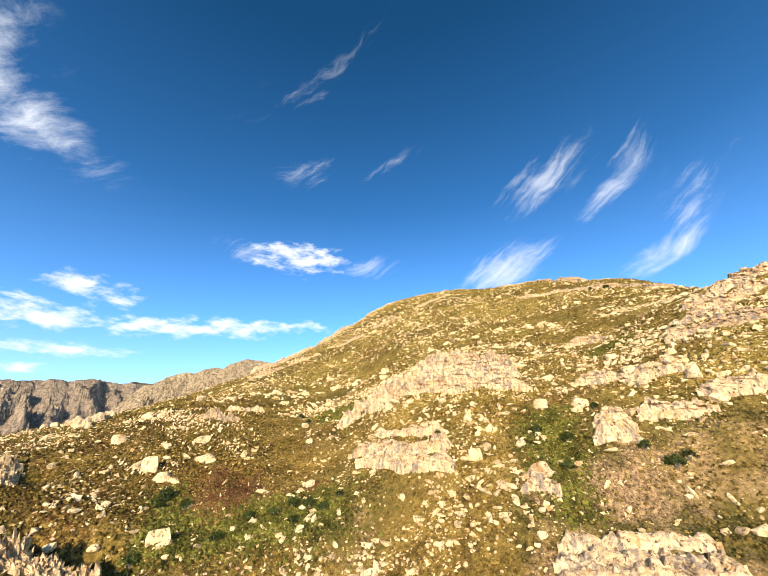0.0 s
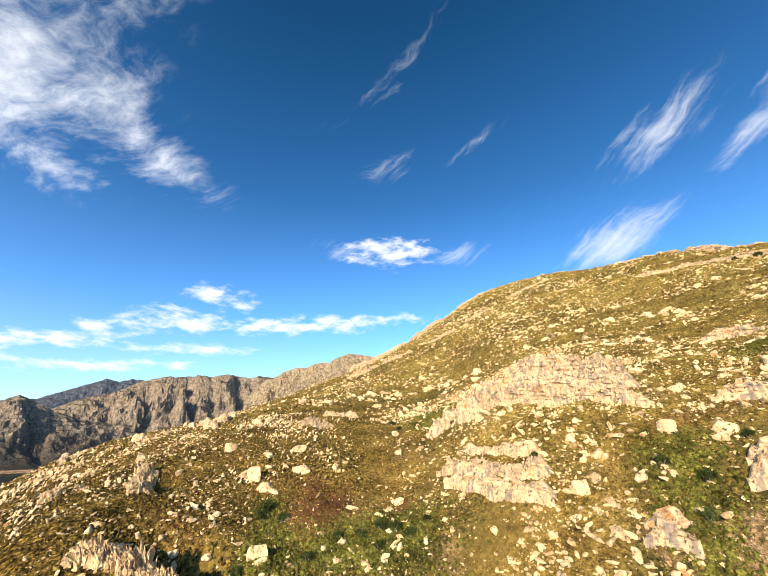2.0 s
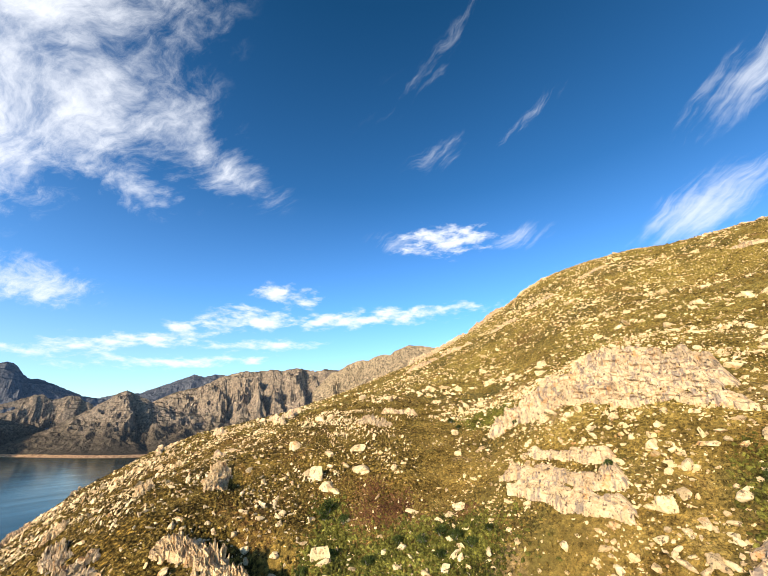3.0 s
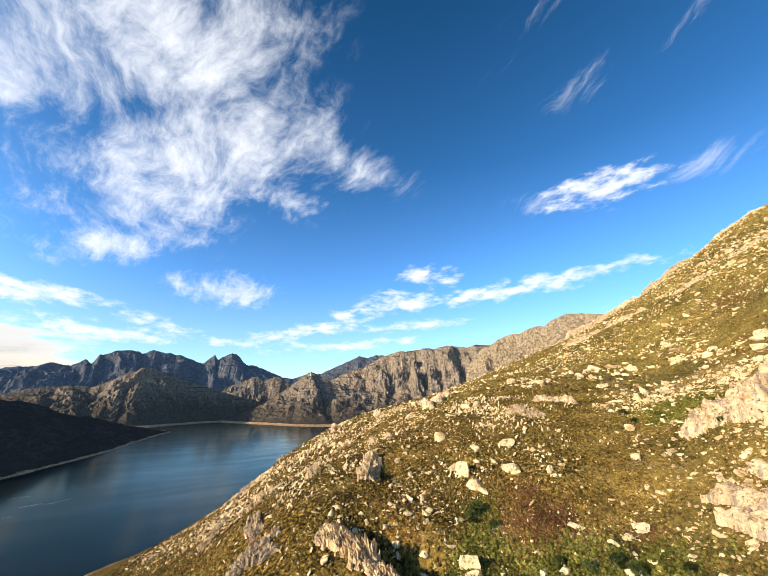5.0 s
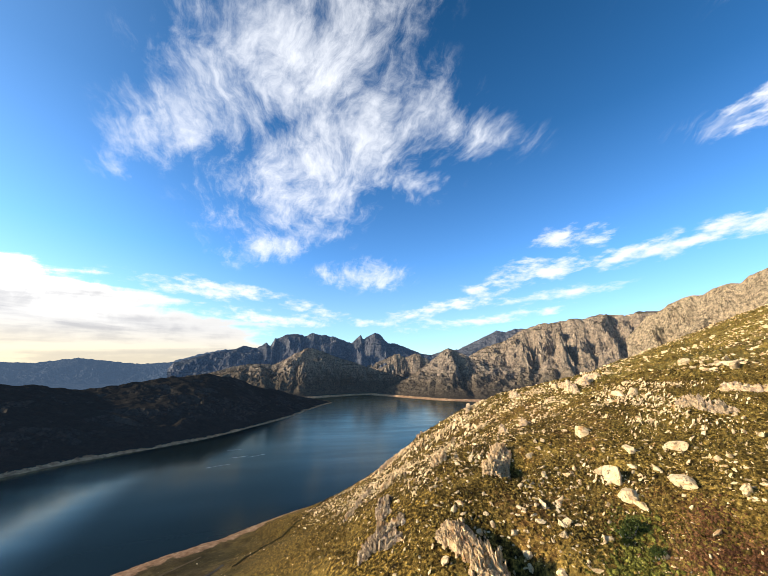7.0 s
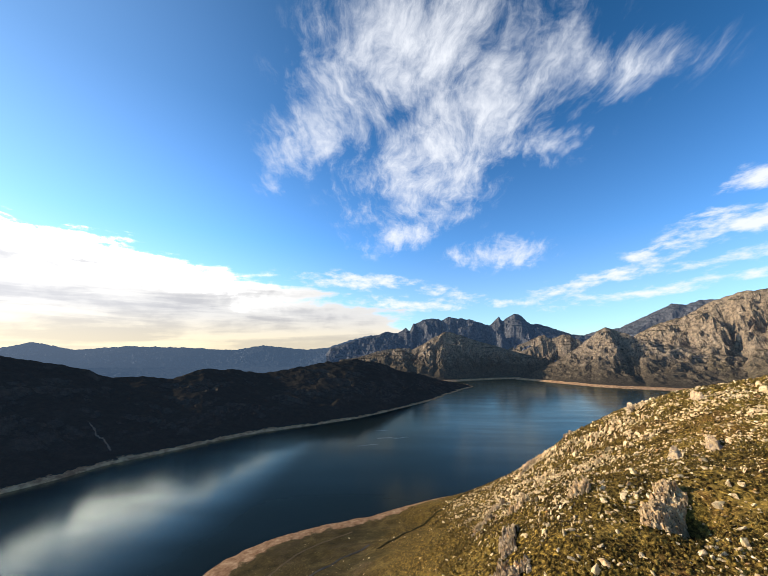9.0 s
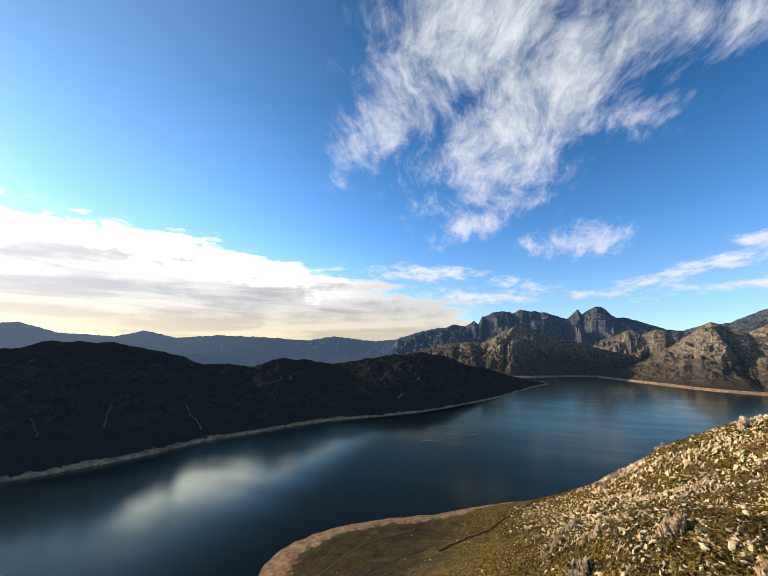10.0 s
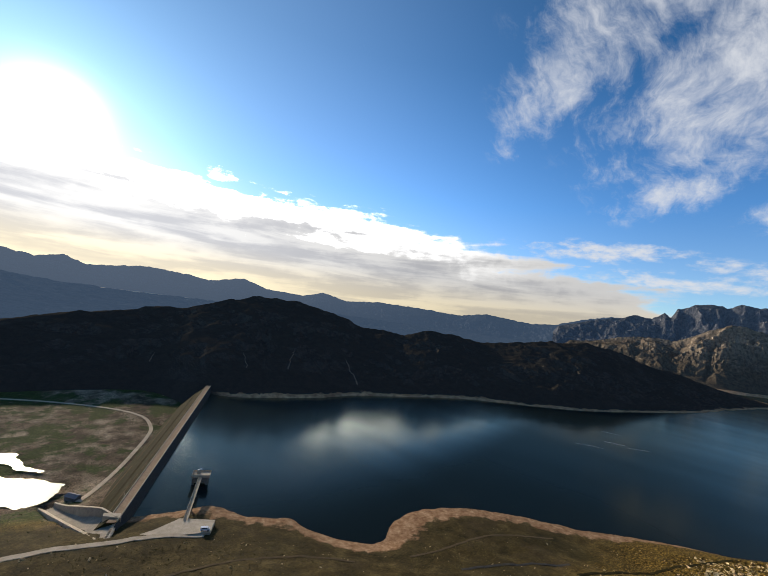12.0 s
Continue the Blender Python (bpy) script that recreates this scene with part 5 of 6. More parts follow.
def cushion_shape(seed):
    """A low ragged cushion of heath, 1 m across: a broken dome of leafy lobes."""
    r = random.Random(seed)
    verts, faces = [], []
    n = 5
    for h, rad in ((-0.1, 0.46), (0.38, 0.40)):
        for k in range(n):
            a = (k + r.uniform(-0.3, 0.3) + (0.5 if h > 0 else 0)) * 2 * math.pi / n
            q = rad * r.uniform(0.55, 1.25)
            verts.append((math.cos(a) * q, math.sin(a) * q, h * r.uniform(0.6, 1.5)))
    verts.append((r.uniform(-0.15, 0.15), r.uniform(-0.15, 0.15), r.uniform(0.45, 0.8)))
    for k in range(n):
        j = (k + 1) % n
        faces += [(k, j, n + k), (j, n + j, n + k), (n + k, n + j, 2 * n)]
    return np.array(verts), np.array(faces)


tufts = [tuft_shape(k) for k in range(6)] + [cushion_shape(k) for k in range(8)]


def scrub(name, places, low, high, mat, label):
    n = len(places)
    s = rng.uniform(low, high, n) * rng.uniform(0.7, 1.3, n)
    sizes = np.stack([s * 1.35, s * 1.35, s], 1)
    return scattered(name, tufts, places, sizes, rotations(n, 0.15), mat, label, "scrub", True)


def grown(x, y):
    return np.clip(1.0 - 0.5 * stony(x, y) + 0.4 * fbm(x / 14, y / 14, 3, 77), 0.1, 1)


scrub("near_scrub", sown(42000, -85, 110, 55, 190, grown), 0.3, 0.7, SHRUB, "low dry fynbos scrub, olive and straw coloured")
scrub("dark_heath", sown(28000, -190, -55, 46, 200, grown), 0.35, 0.75, DARK_HEATH, "low dark brown heath between the stones")
scrub("upper_scrub", sown(21000, -320, 250, 180, 520, grown), 0.8, 1.6, SHRUB, "low dry fynbos scrub on the upper slope")
scrub("west_scrub", sown(10000, -350, -180, 55, 270, grown), 0.6, 1.2, DARK_HEATH, "low dry scrub on the shoulder above the lake")
scrub("shore_scrub", sown(20000, -345, -60, -175, 58, grown, 4.2), 0.2, 0.5, HEATH, "low olive scrub on the land above the shore")
scrub("valley_scrub", sown(12000, -240, 120, -560, -190, lambda x, y: np.clip(0.35 + 1.6 * fbm(x / 40, y / 40, 4, 91), 0, 1), -18.0), 0.3, 0.7, VALLEY_BUSH, "olive bushes on the valley floor below the dam")

# ---- outcrops of stacked blocks ----
def cells(u, v, seed):
    """Split ground into uneven cells: how far it is to the nearest joint, and a value of its own for each cell."""
    iu, iv = np.floor(u), np.floor(v)
    first, second, own = np.full(u.shape, 9.0), np.full(u.shape, 9.0), np.zeros(u.shape)
    for di in (-1, 0, 1):
        for dj in (-1, 0, 1):
            cu, cv = iu + di, iv + dj
            d = np.hypot(u - cu - 0.15 - 0.7 * hashed(cu, cv, seed), v - cv - 0.2 - 0.6 * hashed(cu, cv, seed + 9))
            nearer = d < first
            second = np.where(nearer, first, np.minimum(second, d))
            own = np.where(nearer, hashed(cu, cv, seed + 21), own)
            first = np.where(nearer, d, first)
    return second - first, own


def ledge_mesh(name, tier, seed, mat, jagged):
    """A ledge or fin of bedded rock along a line: a cracked face towards the valley, a broken head, its back running into the slope."""
    xa, ya, xb, yb, wide, high, deep = tier
    length = math.hypot(xb - xa, yb - ya) + wide
    fine = min(max(0.38 - 0.14 * jagged, 0.11 * min(wide, high) * (1 - 0.35 * jagged)), 0.9)
    s = np.linspace(-wide / 2, length - wide / 2, max(int(length / fine), 8))
    e = np.array([xb - xa, yb - ya]) / (length - wide)
    out = np.array([-e[1], e[0]])
    mx, my = (xa + xb) / 2, (ya + yb) / 2
    if height_at(mx + out[0] * 6, my + out[1] * 6) > height_at(mx - out[0] * 6, my - out[1] * 6):
        out = -out
    n = max(int((1.7 * high + 1.6 * deep) / fine), 12)
    v = np.linspace(0, 1, n)[None, :]
    S = np.repeat(s[:, None], n, 1)
    bend = 0.35 * wide * fbm(s / (2.2 * wide), s * 0 + seed, 3, seed)
    level = ground_height(xa + e[0] * s, ya + e[1] * s)
    level = np.convolve(np.pad(level, 3, "edge"), np.ones(7) / 7, "valid")
    gap_s, own_s = cells(s / wide + 5.3 * seed, s * 0 + 0.5, seed)
    h = high * (0.72 + (0.5 - 0.3 * jagged) * fbm(s / (1.4 * wide), s * 0 + 3.1 * seed, 4, seed + 4) + (0.28 + 0.35 * jagged) * (own_s - 0.45) - 0.22 * np.clip(1 - gap_s / 0.12, 0, 1))
    taper = np.clip(np.minimum(s + wide / 2, length - wide / 2 - s) / min(0.8 * wide, 0.35 * length), 0, 1) ** 0.7
    h = h * taper - (1 - taper) * 0.9
    o = np.interp(v, (0, 0.40, 0.52, 0.64, 1), (0.62, 0.36 - 0.12 * jagged, 0.10, -0.18, -0.95)) * deep + bend[:, None]
    rise = np.interp(v, (0, 0.40, 0.52, 0.64, 1), (-0.25, 0.84, 1.0, 0.93, 0.0))
    X, Y = xa + e[0] * S + out[0] * o, ya + e[1] * S + out[1] * o
    G = ground_height(X, Y)
    Z = level[:, None] + h[:, None] * rise
    back = np.clip((v - 0.64) / 0.36, 0, 1)
    Z = Z * (1 - back) + (G - 0.7) * back
    Z = np.where(v < 0.02, np.minimum(Z, G - 0.9), Z)
    bed = max(0.8, high / 4.2)
    q = S / (wide * 0.62) + 0.25 * fbm(S / wide, Z / wide, 2, seed + 6)
    gap, own = cells(q + 7.7 * seed, (Z + 0.12 * S) / bed, seed + 2)
    small, chip = cells(S / 0.9 + 3.1 * seed, Z / 1.3 + 0.3 * S, seed + 5)
    proud = 0.26 * deep * jagged * (chip - 0.5 - np.clip(1 - small / 0.2, 0, 1)) + 0.30 * deep * (own - 0.5) - 0.16 * deep * np.clip(1 - gap / 0.16, 0, 1) + 0.06 * deep * fbm(S / 1.1, Z / 1.1 + 2 * v, 3, seed + 8)
    face = np.clip(1.15 - np.abs(v - 0.28) * 2.6, 0, 1)
    head = np.clip(1 - np.abs(v - 0.54) * 5, 0, 1)
    rear = np.clip(1 - np.abs(v - 0.78) * 4, 0, 1)
    X, Y = X + out[0] * proud * (face - 0.6 * rear), Y + out[1] * proud * (face - 0.6 * rear)
    Z = Z + head * (0.9 * proud + (0.12 + 0.25 * jagged) * high * (own - 0.5)) * taper[:, None]
    return grid_mesh(name, X, Y, Z, mat, False)


def height_at(x, y):
    return float(ground_height(np.array([float(x)]), np.array([float(y)]))[0])


def split_slab(seed):
    """A slab 1 m high split along its beds: a block with a stepped waist and a slanting broken head."""
    r = random.Random(seed)
    verts, faces = [], []
    cut, tilt, side = r.uniform(0.05, 0.3), r.uniform(0.02, 0.16), r.choice((-1, 1))
    for z, q in ((-0.5, 1.05), (cut - 0.06, 1.0), (cut, r.uniform(0.72, 0.95)), (0.42, r.uniform(0.5, 0.85))):
        dx, dy = r.uniform(-0.06, 0.06), r.uniform(-0.08, 0.08)
        for cx, cy in ((-0.5, -0.5), (0.0, -0.56), (0.5, -0.5), (0.5, 0.5), (-0.5, 0.5)):
            drop = tilt * side * cx * 2 if z > 0.4 else 0.0
            verts.append((cx * q + dx + r.uniform(-0.07, 0.07), cy * q + dy + r.uniform(-0.09, 0.09), z + drop + r.uniform(-0.05, 0.05)))
    for k in range(3):
        for i in range(5):
            j = (i + 1) % 5
            p, q, u, v = 5 * k + i, 5 * k + j, 5 * k + 5 + j, 5 * k + 5 + i
            faces += [(p, q, u), (p, u, v)]
    faces += [(15, 16, 17), (15, 17, 18), (15, 18, 19)]
    return np.array(verts), np.array(faces)


splinters = [split_slab(k) for k in range(14)]


def fin_mesh(name, tier, seed, mat, jagged):
    """A fin of split rock along a line: upright slabs standing close, edge to edge, leaning together, highest in the middle of each knot."""
    xa, ya, xb, yb, wide, high, deep = tier
    g = np.random.default_rng(seed)
    length = math.hypot(xb - xa, yb - ya) + wide
    e = np.array([xb - xa, yb - ya]) / (length - wide)
    out = np.array([-e[1], e[0]])
    n = int(length * deep * 2.8)
    s = g.uniform(-wide / 2, length - wide / 2, n)
    o = g.normal(0, 0.30, n) * deep
    x, y = xa + e[0] * s + out[0] * o, ya + e[1] * s + out[1] * o
    knots = np.clip(0.62 + 0.9 * fbm(s / (1.3 * wide), s * 0 + 3.1 * seed, 3, seed), 0.2, 1.25)
    taper = np.clip(np.minimum(s + wide / 2, length - wide / 2 - s) / (0.7 * wide), 0.15, 1)
    h = high * knots * taper * np.exp(-(o / deep) ** 2 * 1.6) * g.uniform(0.7, 1.05, n) + 0.6
    broad = g.uniform(0.45, 1.35, n) * (0.42 + 0.11 * high)
    sizes = np.stack([broad * 1.35, broad * g.uniform(0.5, 0.9, n), h * 1.5], 1)
    turn = math.atan2(e[1], e[0]) + g.normal(0.15, 0.22, n)
    lean, roll = g.normal(0.16, 0.09, n), g.normal(0.05, 0.09, n)
    vs, fs, base = [], [], 0
    for k in range(n):
        v, f = splinters[int(g.integers(0, len(splinters)))]
        m = Matrix.Translation((x[k], y[k], height_at(x[k], y[k]) + 0.15 * h[k])) @ Matrix.Rotation(turn[k], 4, "Z") @ Matrix.Rotation(lean[k], 4, "X") @ Matrix.Rotation(roll[k], 4, "Y")
        m = np.array(m)
        vs.append((v * sizes[k]) @ m[:3, :3].T + m[:3, 3])
        fs.append(f + base)
        base += len(v)
    return array_mesh(name, np.concatenate(vs), np.concatenate(fs), mat)


LEDGES, GREY_LEDGES, FINS, GREY_FINS = ("ledge", CRAG, 0.0), ("ledge", GREY_CRAG, 0.2), ("fin", FIN_ROCK, 0.75), ("fin", GREY_CRAG, 0.6)


def outcrop(tiers, label, seed, style=LEDGES):
    """tiers: (x0, y0, x1, y1, width of its blocks, height, depth), each a ledge or fin of rock along a line."""
    x0, y0 = tiers[0][:2]
    base = Matrix.Translation((x0, y0, height_at(x0, y0)))
    top = thing("rock_outcrop", label, "rock outcrop", base, "outcrops on the slope")
    kind, mat, jagged = style
    for k, tier in enumerate(tiers):
        me = (fin_mesh if kind == "fin" else ledge_mesh)(kind, tier, seed * 13 + k, mat, jagged)
        me.transform(base.inverted())
        new(kind, me).parent = top
    return top


outcrop(((-19, 147, -2, 136, 4.5, 6, 4.5), (-2, 136, 18, 122, 5, 5, 4.5), (18, 121, 39, 107, 4, 3, 4), (-12, 149, 12, 134, 4.5, 5.5, 4.5), (12, 133, 37, 115, 4, 5, 4.5), (0, 142, 24, 125, 4, 4.5, 4),
         (-2, 154, 14, 144, 4, 4, 4), (14, 142, 37, 121, 4, 6, 4.5), (16, 150, 34, 133, 4, 3.6, 4), (35, 122, 41, 117, 3.6, 5, 4)),
        "large pale sandstone outcrop of stacked cracked ledges with dark streaks", 1)
outcrop(((-9, 110, 12, 94, 4.5, 3.2, 3.5), (-12, 116, 8, 103, 4, 2.8, 3.5), (-6, 119, 12, 107, 3.5, 2.4, 3)), "low pale ledges stepping down the slope", 2)
outcrop(((10, 102, 12.5, 100.5, 3.6, 6, 3.6),), "tall pale sandstone block standing on the slope", 3)
outcrop(((26, 81.5, 30, 80, 3.2, 2.6, 2.8), (27, 83.5, 30.5, 82, 3, 3.4, 2.8)), "stack of pale sandstone blocks", 4)
outcrop(((43, 81.5, 49, 79, 3.2, 4.5, 3.4), (45, 84, 50, 82, 3, 4.5, 3)), "rounded pale sandstone outcrop", 5)
outcrop(((24, 68, 46, 59, 2.6, 2.4, 3), (25, 70, 46, 61, 2.2, 2.4, 2.4), (27, 72, 46, 64, 2.2, 1.8, 2.4)), "broad low cliff of orange streaked sandstone", 6)
outcrop(((-76, 63.5, -58, 67.5, 2.9, 2.4, 3.1), (-77, 65.8, -57, 70.0, 3.7, 4.4, 3.7), (-74, 68.2, -57.5, 71.9, 3.3, 6.4, 3.3)),
        "crag of upright weathered slabs in deep shade behind", 7, FINS)
outcrop(((-57, 69.5, -51.5, 71.5, 1.4, 3.6, 1.1), (-56, 71, -51, 73, 1.5, 3.0, 1.1)), "upright weathered slabs of sandstone", 8, FINS)
outcrop(((-99, 94.5, -90.5, 85.5, 3.4, 2.8, 2.3), (-98, 96, -89.5, 87, 3.9, 4.6, 2.7), (-96, 96.5, -89, 89, 3.5, 5.0, 2.4)), "leaning crag with a dark hollow beneath", 9, FINS)
outcrop(((-93, 50.5, -89, 58, 2.6, 2.4, 2.6), (-90.5, 50, -87, 57, 2.6, 3.0, 2.6), (-96, 52.5, -92, 59.5, 2.6, 2.8, 2.6)), "upright grey crag on the lower slope", 10, GREY_FINS)
outcrop(((-112, 61, -101, 57.5, 2.7, 2.4, 1.9), (-111, 62.5, -102, 59.5, 3.0, 2.9, 2.2)), "jagged grey crag among the heath", 26, GREY_FINS)
outcrop(((-134, 72, -126, 67, 3.0, 2.6, 2.2), (-133, 73.5, -127, 69, 3.0, 3.0, 2.2)), "pale broken crag on the brow of the slope", 27, FINS)
outcrop(((-118, 84, -110, 79, 2.7, 2.2, 1.9), (-117, 85.5, -110, 81, 2.7, 2.6, 2.2)), "upright split slabs in the heath", 28, FINS)
outcrop(((-160, 66, -150, 60, 3.0, 2.5, 2.2), (-158, 68, -150, 62.5, 2.7, 2.9, 2.2)), "grey broken crag above the shore", 29, GREY_FINS)
outcrop(((-184, 78, -175, 71, 3.1, 2.8, 2.3), (-182, 80, -175, 74, 3.0, 2.4, 2.2)), "line of grey crags on the shoulder", 30, GREY_FINS)
outcrop(((-76, 147, -63, 149, 1.6, 4.6, 1.6), (-75, 145.5, -64, 147.5, 1.6, 3.0, 1.5)), "row of upright grey slabs", 11, GREY_FINS)
outcrop(((-75, 168, -60, 171, 3, 4, 3), (-74, 171, -62, 174, 3, 3.5, 3)), "cluster of pale split blocks", 12)
outcrop(((-170, 196, -148, 182, 3.5, 4, 3.5), (-166, 204, -150, 192, 3.5, 4, 3.5), (-172, 214, -156, 208, 3, 4, 3)), "broken line of pale rocks on the shoulder", 13)
outcrop(((-230, 204, -214, 196, 3.5, 4.5, 3.5),), "pale broken rocks on the edge above the lake", 14)
outcrop(((-323, 171, -312, 163, 1.5, 4.5, 2.2), (-320, 173, -309, 165, 1.5, 3.8, 2.2), (-316, 167, -304, 159, 1.4, 3, 2)), "grey rock tower on the edge above the lake", 15, GREY_FINS)
outcrop(((-289, 129, -278, 120, 1.4, 4.2, 2.2), (-286, 131, -275, 123, 1.4, 3.6, 2.0), (-283, 122, -271, 114, 1.3, 2.8, 2)), "grey weathered crag on the edge above the lake", 16, GREY_FINS)
outcrop(((-268, 190, -255, 182, 3.5, 5, 4),), "grey broken rocks on the shoulder", 17)
outcrop(((148, 358, 178, 330, 5, 3.6, 4), (178, 330, 205, 285, 5, 4, 4), (205, 285, 218, 240, 5, 3.4, 4)), "rocky crest along the upper skyline", 18)
outcrop(((98, 112, 116, 100, 3.4, 3.4, 3.2), (104, 118, 124, 106, 3.4, 3.6, 3.4), (112, 116, 132, 104, 3.2, 3.4, 3.2), (84, 104, 100, 92, 3, 3, 3), (92, 96, 106, 86, 3.2, 3.2, 3), (90, 110, 104, 100, 2.8, 2.6, 2.6)), "heap of great sandstone blocks on the shoulder", 19)
outcrop(((-132, 340, -104, 345, 4.5, 4.5, 4), (-98, 346, -70, 350, 4, 3, 4), (-50, 356, -26, 361, 4, 3.4, 4)), "orange rock band along the skyline", 20)
outcrop(((-15, 372, 12, 384, 4, 2.8, 4), (40, 402, 66, 415, 4, 2.8, 4)), "broken rock band below the summit", 21)
outcrop(((62, 96, 72, 90, 3.5, 3.5, 3.5), (70, 82, 78, 77, 4, 3.5, 4), (56, 84, 66, 79, 3.5, 3, 3.5)), "tumbled pale blocks among scrub", 22)
outcrop(((80, 152, 90, 146, 5, 3.2, 4),), "pale slab lying in the grass", 23)
outcrop(((54, 105, 63, 100, 4.5, 3, 4),), "pale split boulders with a shadowed gap", 24)
outcrop(((-153, 150, -138, 140, 3, 3.5, 3), (-128, 120, -118, 112, 3, 4, 3)), "weathered broken rocks on the shoulder", 25)

# boulders of their own
for k, (x, y, sx, sy, sz, turn) in enumerate((
        (-69, 107.5, 4.2, 2.6, 5.4, 20), (-73, 108.6, 4.0, 2.4, 3.0, 45), (-63.6, 105.6, 5.0, 3.6, 3.2, -10), (-60.2, 104.6, 4.6, 2.0, 1.5, -12), (-56.5, 113.7, 7.5, 3.6, 2.8, -15),
        (-71, 117, 3.2, 2.6, 2.2, 0), (-64, 124.7, 5.0, 3.2, 2.6, 10), (-87.5, 119, 6, 3.6, 3.4, -20), (-49.5, 83.5, 4.4, 2.2, 4.2, 35), (-47.6, 82, 3.2, 1.6, 1.8, 35),
        (-61, 82, 2.4, 2.0, 1.6, 5), (-64, 86, 1.8, 1.5, 1.7, 50), (-66, 89, 2.0, 1.8, 1.9, 80), (-55, 78, 2.0, 1.5, 1.4, 30), (20, 105, 3.4, 2.8, 2.4, 30),
        (38, 97, 4.4, 3.2, 3.0, 10), (18, 92, 3.2, 2.6, 3.6, 0), (24, 98, 3.0, 2.4, 2.2, 45), (66, 100, 4.6, 3.4, 3.2, -10), (62, 90, 3.8, 3.0, 2.6, 35),
        (48, 112, 3.6, 2.8, 2.4, 0), (45, 126, 4.0, 2.6, 2.2, -30), (72, 86, 4.8, 4.0, 4.0, 15), (-30, 132, 3.0, 2.4, 2.0, 20), (-36, 150, 3.2, 2.6, 2.2, -40))):
    boulder(x, y, sx, sy, sz, turn, k)
r = random.Random(42)
placed = 0
while placed < 70:
    x, y = r.uniform(-190, 125), r.uniform(60, 240)
    if r.random() < float(stony(np.array([x]), np.array([y]))[0]) ** 1.5 and height_at(x, y) > 20:
        s = r.uniform(1.9, 3.4) * (1.25 if y > 150 else 1.0) * (0.62 if x < -26 and y < 150 else 1.0)
        boulder(x, y, s * r.uniform(0.9, 1.6), s * r.uniform(0.8, 1.1), s * r.uniform(0.6, 1.0), r.uniform(0, 180), r.randrange(8))
        placed += 1


outcrop(((29, 132, 38, 124, 3.4, 7.5, 3.8), (32, 127, 40, 119.5, 3.2, 7.0, 3.6), (34, 122.5, 39, 117.5, 2.8, 5, 3)), "dark grey streaked knob of rock on top of the pale outcrop", 31, GREY_LEDGES)
outcrop(((-152, 396, -126, 426, 7, 8, 7), (-150, 392, -122, 420, 6, 7, 6)), "pinkish grey cliff along the skyline", 32)
outcrop(((-124, 428, -98, 456, 7, 8, 7), (-118, 424, -94, 448, 6, 6, 6)), "broken cliff band along the skyline", 33)
outcrop(((-94, 458, -58, 480, 7, 8, 7), (-88, 452, -50, 472, 6, 6, 6)), "pale crags along the upper skyline", 34)
outcrop(((-30, 497, 8, 520, 7, 6, 6),), "low pale crags on the upper skyline", 35)
outcrop(((150, 480, 215, 425, 8, 9, 7), (160, 470, 218, 415, 7, 7, 6)), "pale cliff band below the summit skyline", 36)
outcrop(((222, 418, 250, 330, 8, 9, 7), (214, 400, 240, 325, 7, 7, 6)), "broken pale crags along the ridge", 37)

# ---- bushes ----
def leaf_cloud(seed, clumps=26, leaves=26):
    """A crown of leaf clumps about 1 m across with an uneven outline."""
    r = random.Random(seed)
    verts, faces = [], []
    for _ in range(clumps):
        a, b, q = r.uniform(0, 6.283), r.uniform(-0.25, 1.0), r.uniform(0.45, 1.0)
        c = Vector((math.cos(a) * math.sqrt(1 - b * b if b > 0 else 1), math.sin(a) * math.sqrt(1 - b * b if b > 0 else 1), b * 0.75)) * 0.5 * q
        for _ in range(leaves):
            p = c + Vector((r.gauss(0, 0.07), r.gauss(0, 0.07), r.gauss(0, 0.06)))
            d = Vector((r.gauss(0, 1), r.gauss(0, 1), r.gauss(0.5, 1))).normalized()
            e = d.orthogonal().normalized() * r.uniform(0.02, 0.04)
            n = len(verts)
            verts += [p - e, p + e, p + d * r.uniform(0.08, 0.15)]
            faces.append((n, n + 1, n + 2))
    return array_mesh("crown", np.array([tuple(v) for v in verts]) + np.array([0, 0, 0.35]), np.array(faces), LEAF)


CROWNS = [leaf_cloud(k) for k in range(5)]


def stem_mesh():
    bm = bmesh.new()
    for k in range(4):
        a = k * 1.57 + 0.4
        tip = Vector((math.cos(a) * 0.3, math.sin(a) * 0.3, 0.5))
        m = Matrix.Translation(tip / 2) @ tip.to_track_quat("Z", "Y").to_matrix().to_4x4()
        bmesh.ops.create_cone(bm, cap_ends=True, segments=6, radius1=0.035, radius2=0.015, depth=tip.length, matrix=m)
    me = bpy.data.meshes.new("stem")
    bm.to_mesh(me)
    bm.free()
    me.materials.append(RIPRAP)
    return me


STEM = stem_mesh()


def bush(x, y, wide, high, k):
    e = thing("bush", "dense dark green bush growing among the rocks", "bush", Matrix.Translation((x, y, height_at(x, y) - 0.1)) @ Matrix.Rotation(k * 1.3, 4, "Z"), "bushes on the slope")
    for name, me in (("stem", STEM), ("crown", CROWNS[k % 5])):
        ob = new(name, me)
        ob.parent = e
        ob.scale = (wide, wide * 0.9, high * 1.3)


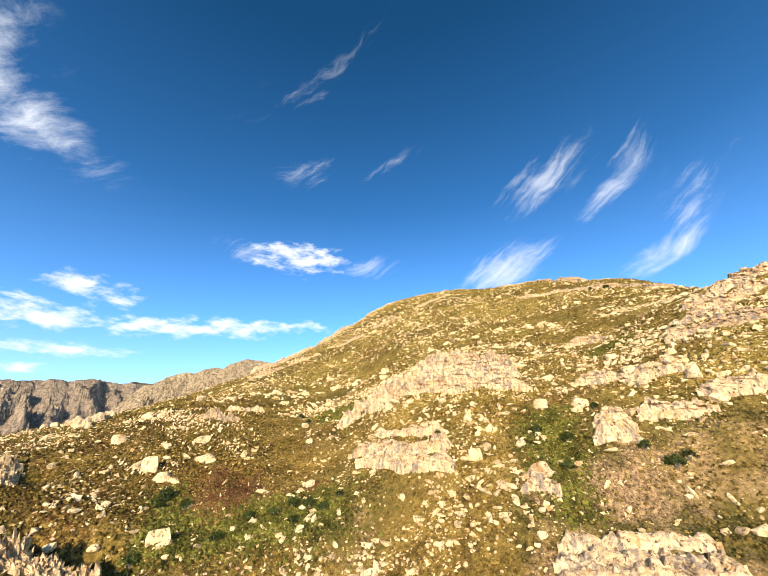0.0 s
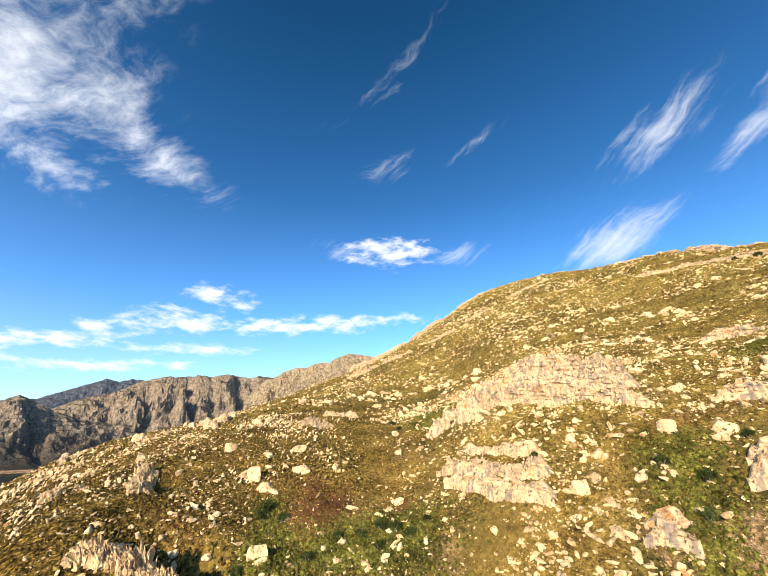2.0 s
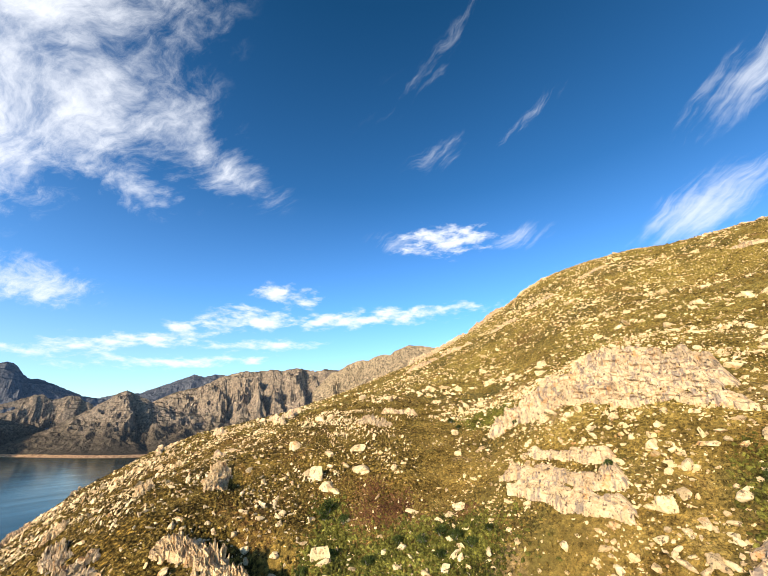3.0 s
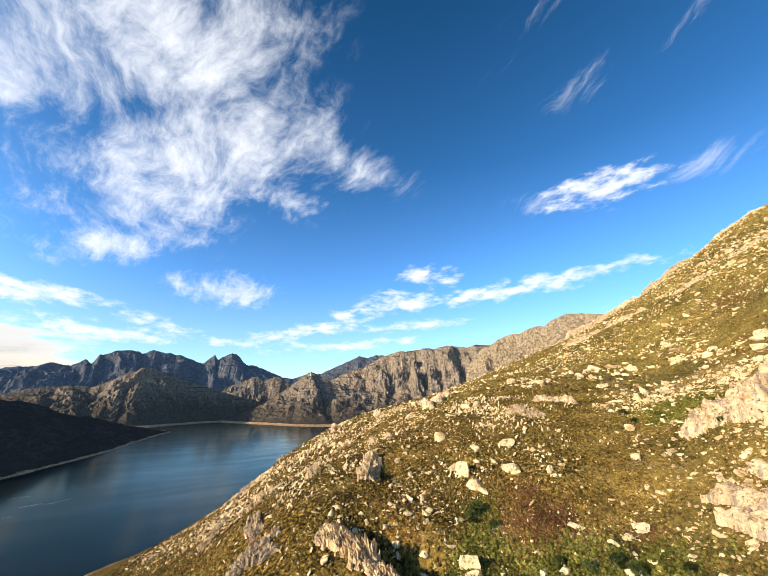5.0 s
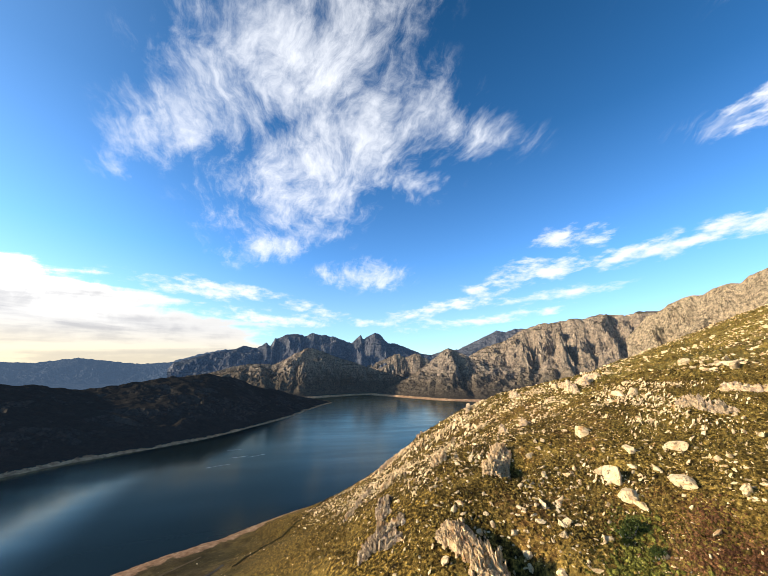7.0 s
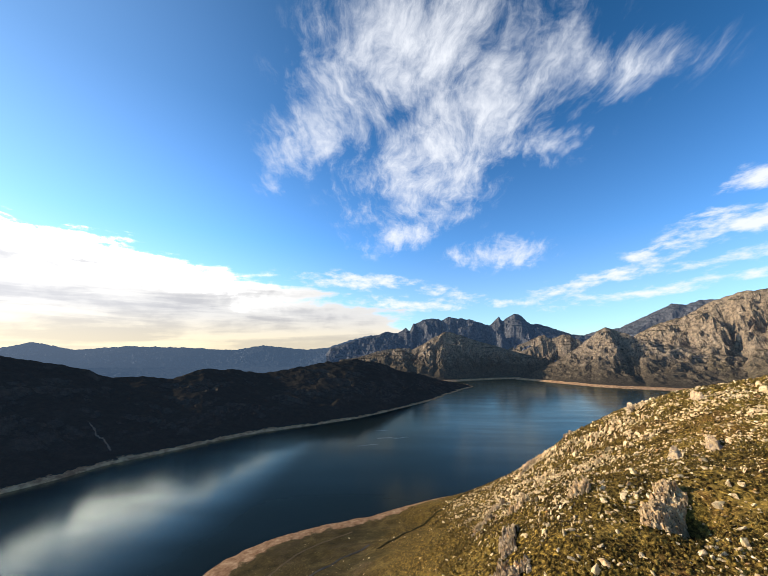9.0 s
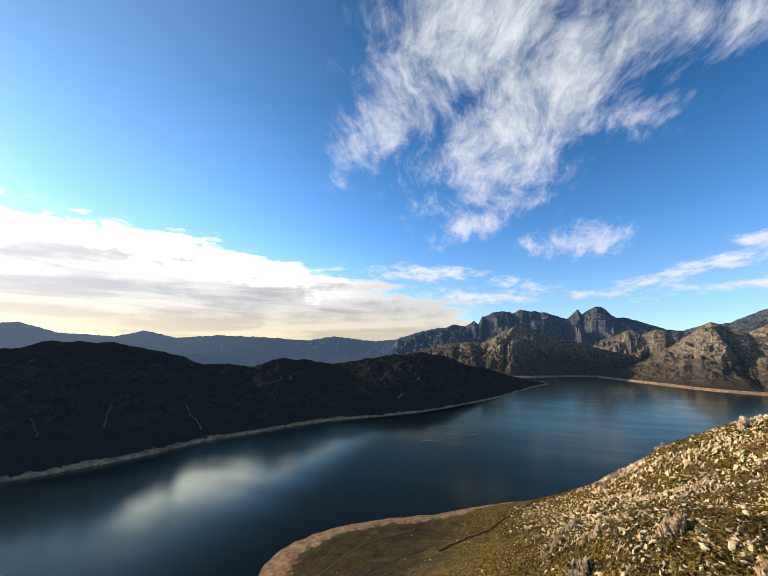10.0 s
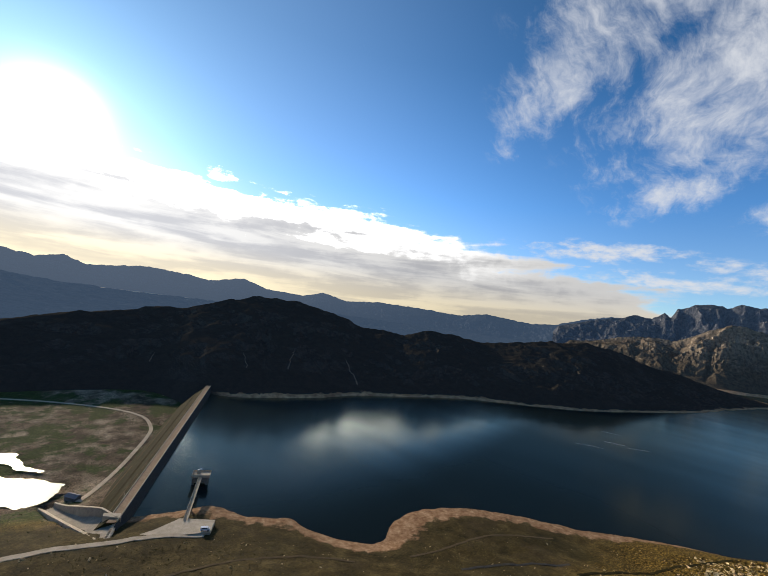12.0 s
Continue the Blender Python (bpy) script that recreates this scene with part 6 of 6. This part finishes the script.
for k, (x, y, wd, h) in enumerate(((-51.5, 95.7, 2.8, 2.6), (-57.3, 97.5, 4.2, 3.6), (-58.2, 95.5, 3.0, 2.2), (-56.2, 94.0, 2.6, 2.0), (-22, 95, 3.4, 2.6), (-18, 93, 3.0, 2.4), (-26, 97, 3.2, 2.6),
                                   (-30, 94, 2.8, 2.2), (-15, 98, 2.4, 2.0), (-35, 93, 2.6, 2.0), (-24, 90, 2.8, 2.2), (-12, 141, 2.2, 2.0), (33, 90, 3.0, 2.4), (37, 84, 3.2, 2.6), (34, 80, 2.6, 2.2),
                                   (49, 77, 2.8, 2.2), (52, 74, 3.4, 2.6), (55, 74, 3.0, 2.2), (47, 88, 2.2, 1.8), (-4, 106, 2.4, 2.2), (-39, 86, 3.0, 2.4), (-52, 80, 3.2, 2.6), (-40, 160, 3.0, 2.4), (-36, 156, 2.6, 2.0),
                                   (-63, 71, 2.4, 2.2), (11, 105, 2.6, 2.2), (196, 290, 5, 4), (188, 300, 4, 3.4), (90, 108, 2.4, 2.0))):
    bush(x, y, wd, h, k)

# ---- patches of other growth ----
GREEN = plant_material("fresh_green_scrub", (0.035, 0.034, 0.008), (0.115, 0.108, 0.020), (0.25, 0.225, 0.045), 0.2)
RUSTY = plant_material("rust_brown_heath", (0.055, 0.024, 0.012), (0.145, 0.066, 0.028), (0.25, 0.135, 0.052), 0.15)


def clustered(n, spots_xyr):
    out = []
    for x, y, rad in spots_xyr:
        m = int(n * rad * rad / sum(q[2] ** 2 for q in spots_xyr))
        px, py = rng.normal(x, rad * 0.55, m), rng.normal(y, rad * 0.55, m)
        out.append(np.stack([px, py, ground_height(px, py)], 1))
    return np.concatenate(out)


scrub("green_scrub", clustered(12000, ((36, 91, 6), (34, 83, 6), (32, 76, 4), (-22, 94, 11), (-36, 90, 8), (-48, 84, 7), (-52, 92, 5), (-58, 99, 4), (-25, 165, 10), (80, 128, 7))), 0.35, 0.85, GREEN,
      "fresh green restio scrub in damp hollows")
scrub("rusty_heath", clustered(3000, ((-46, 100, 7), (-40, 104, 6), (-50, 108, 4), (-24, 108, 4))), 0.2, 0.5, RUSTY, "low rust brown heath")
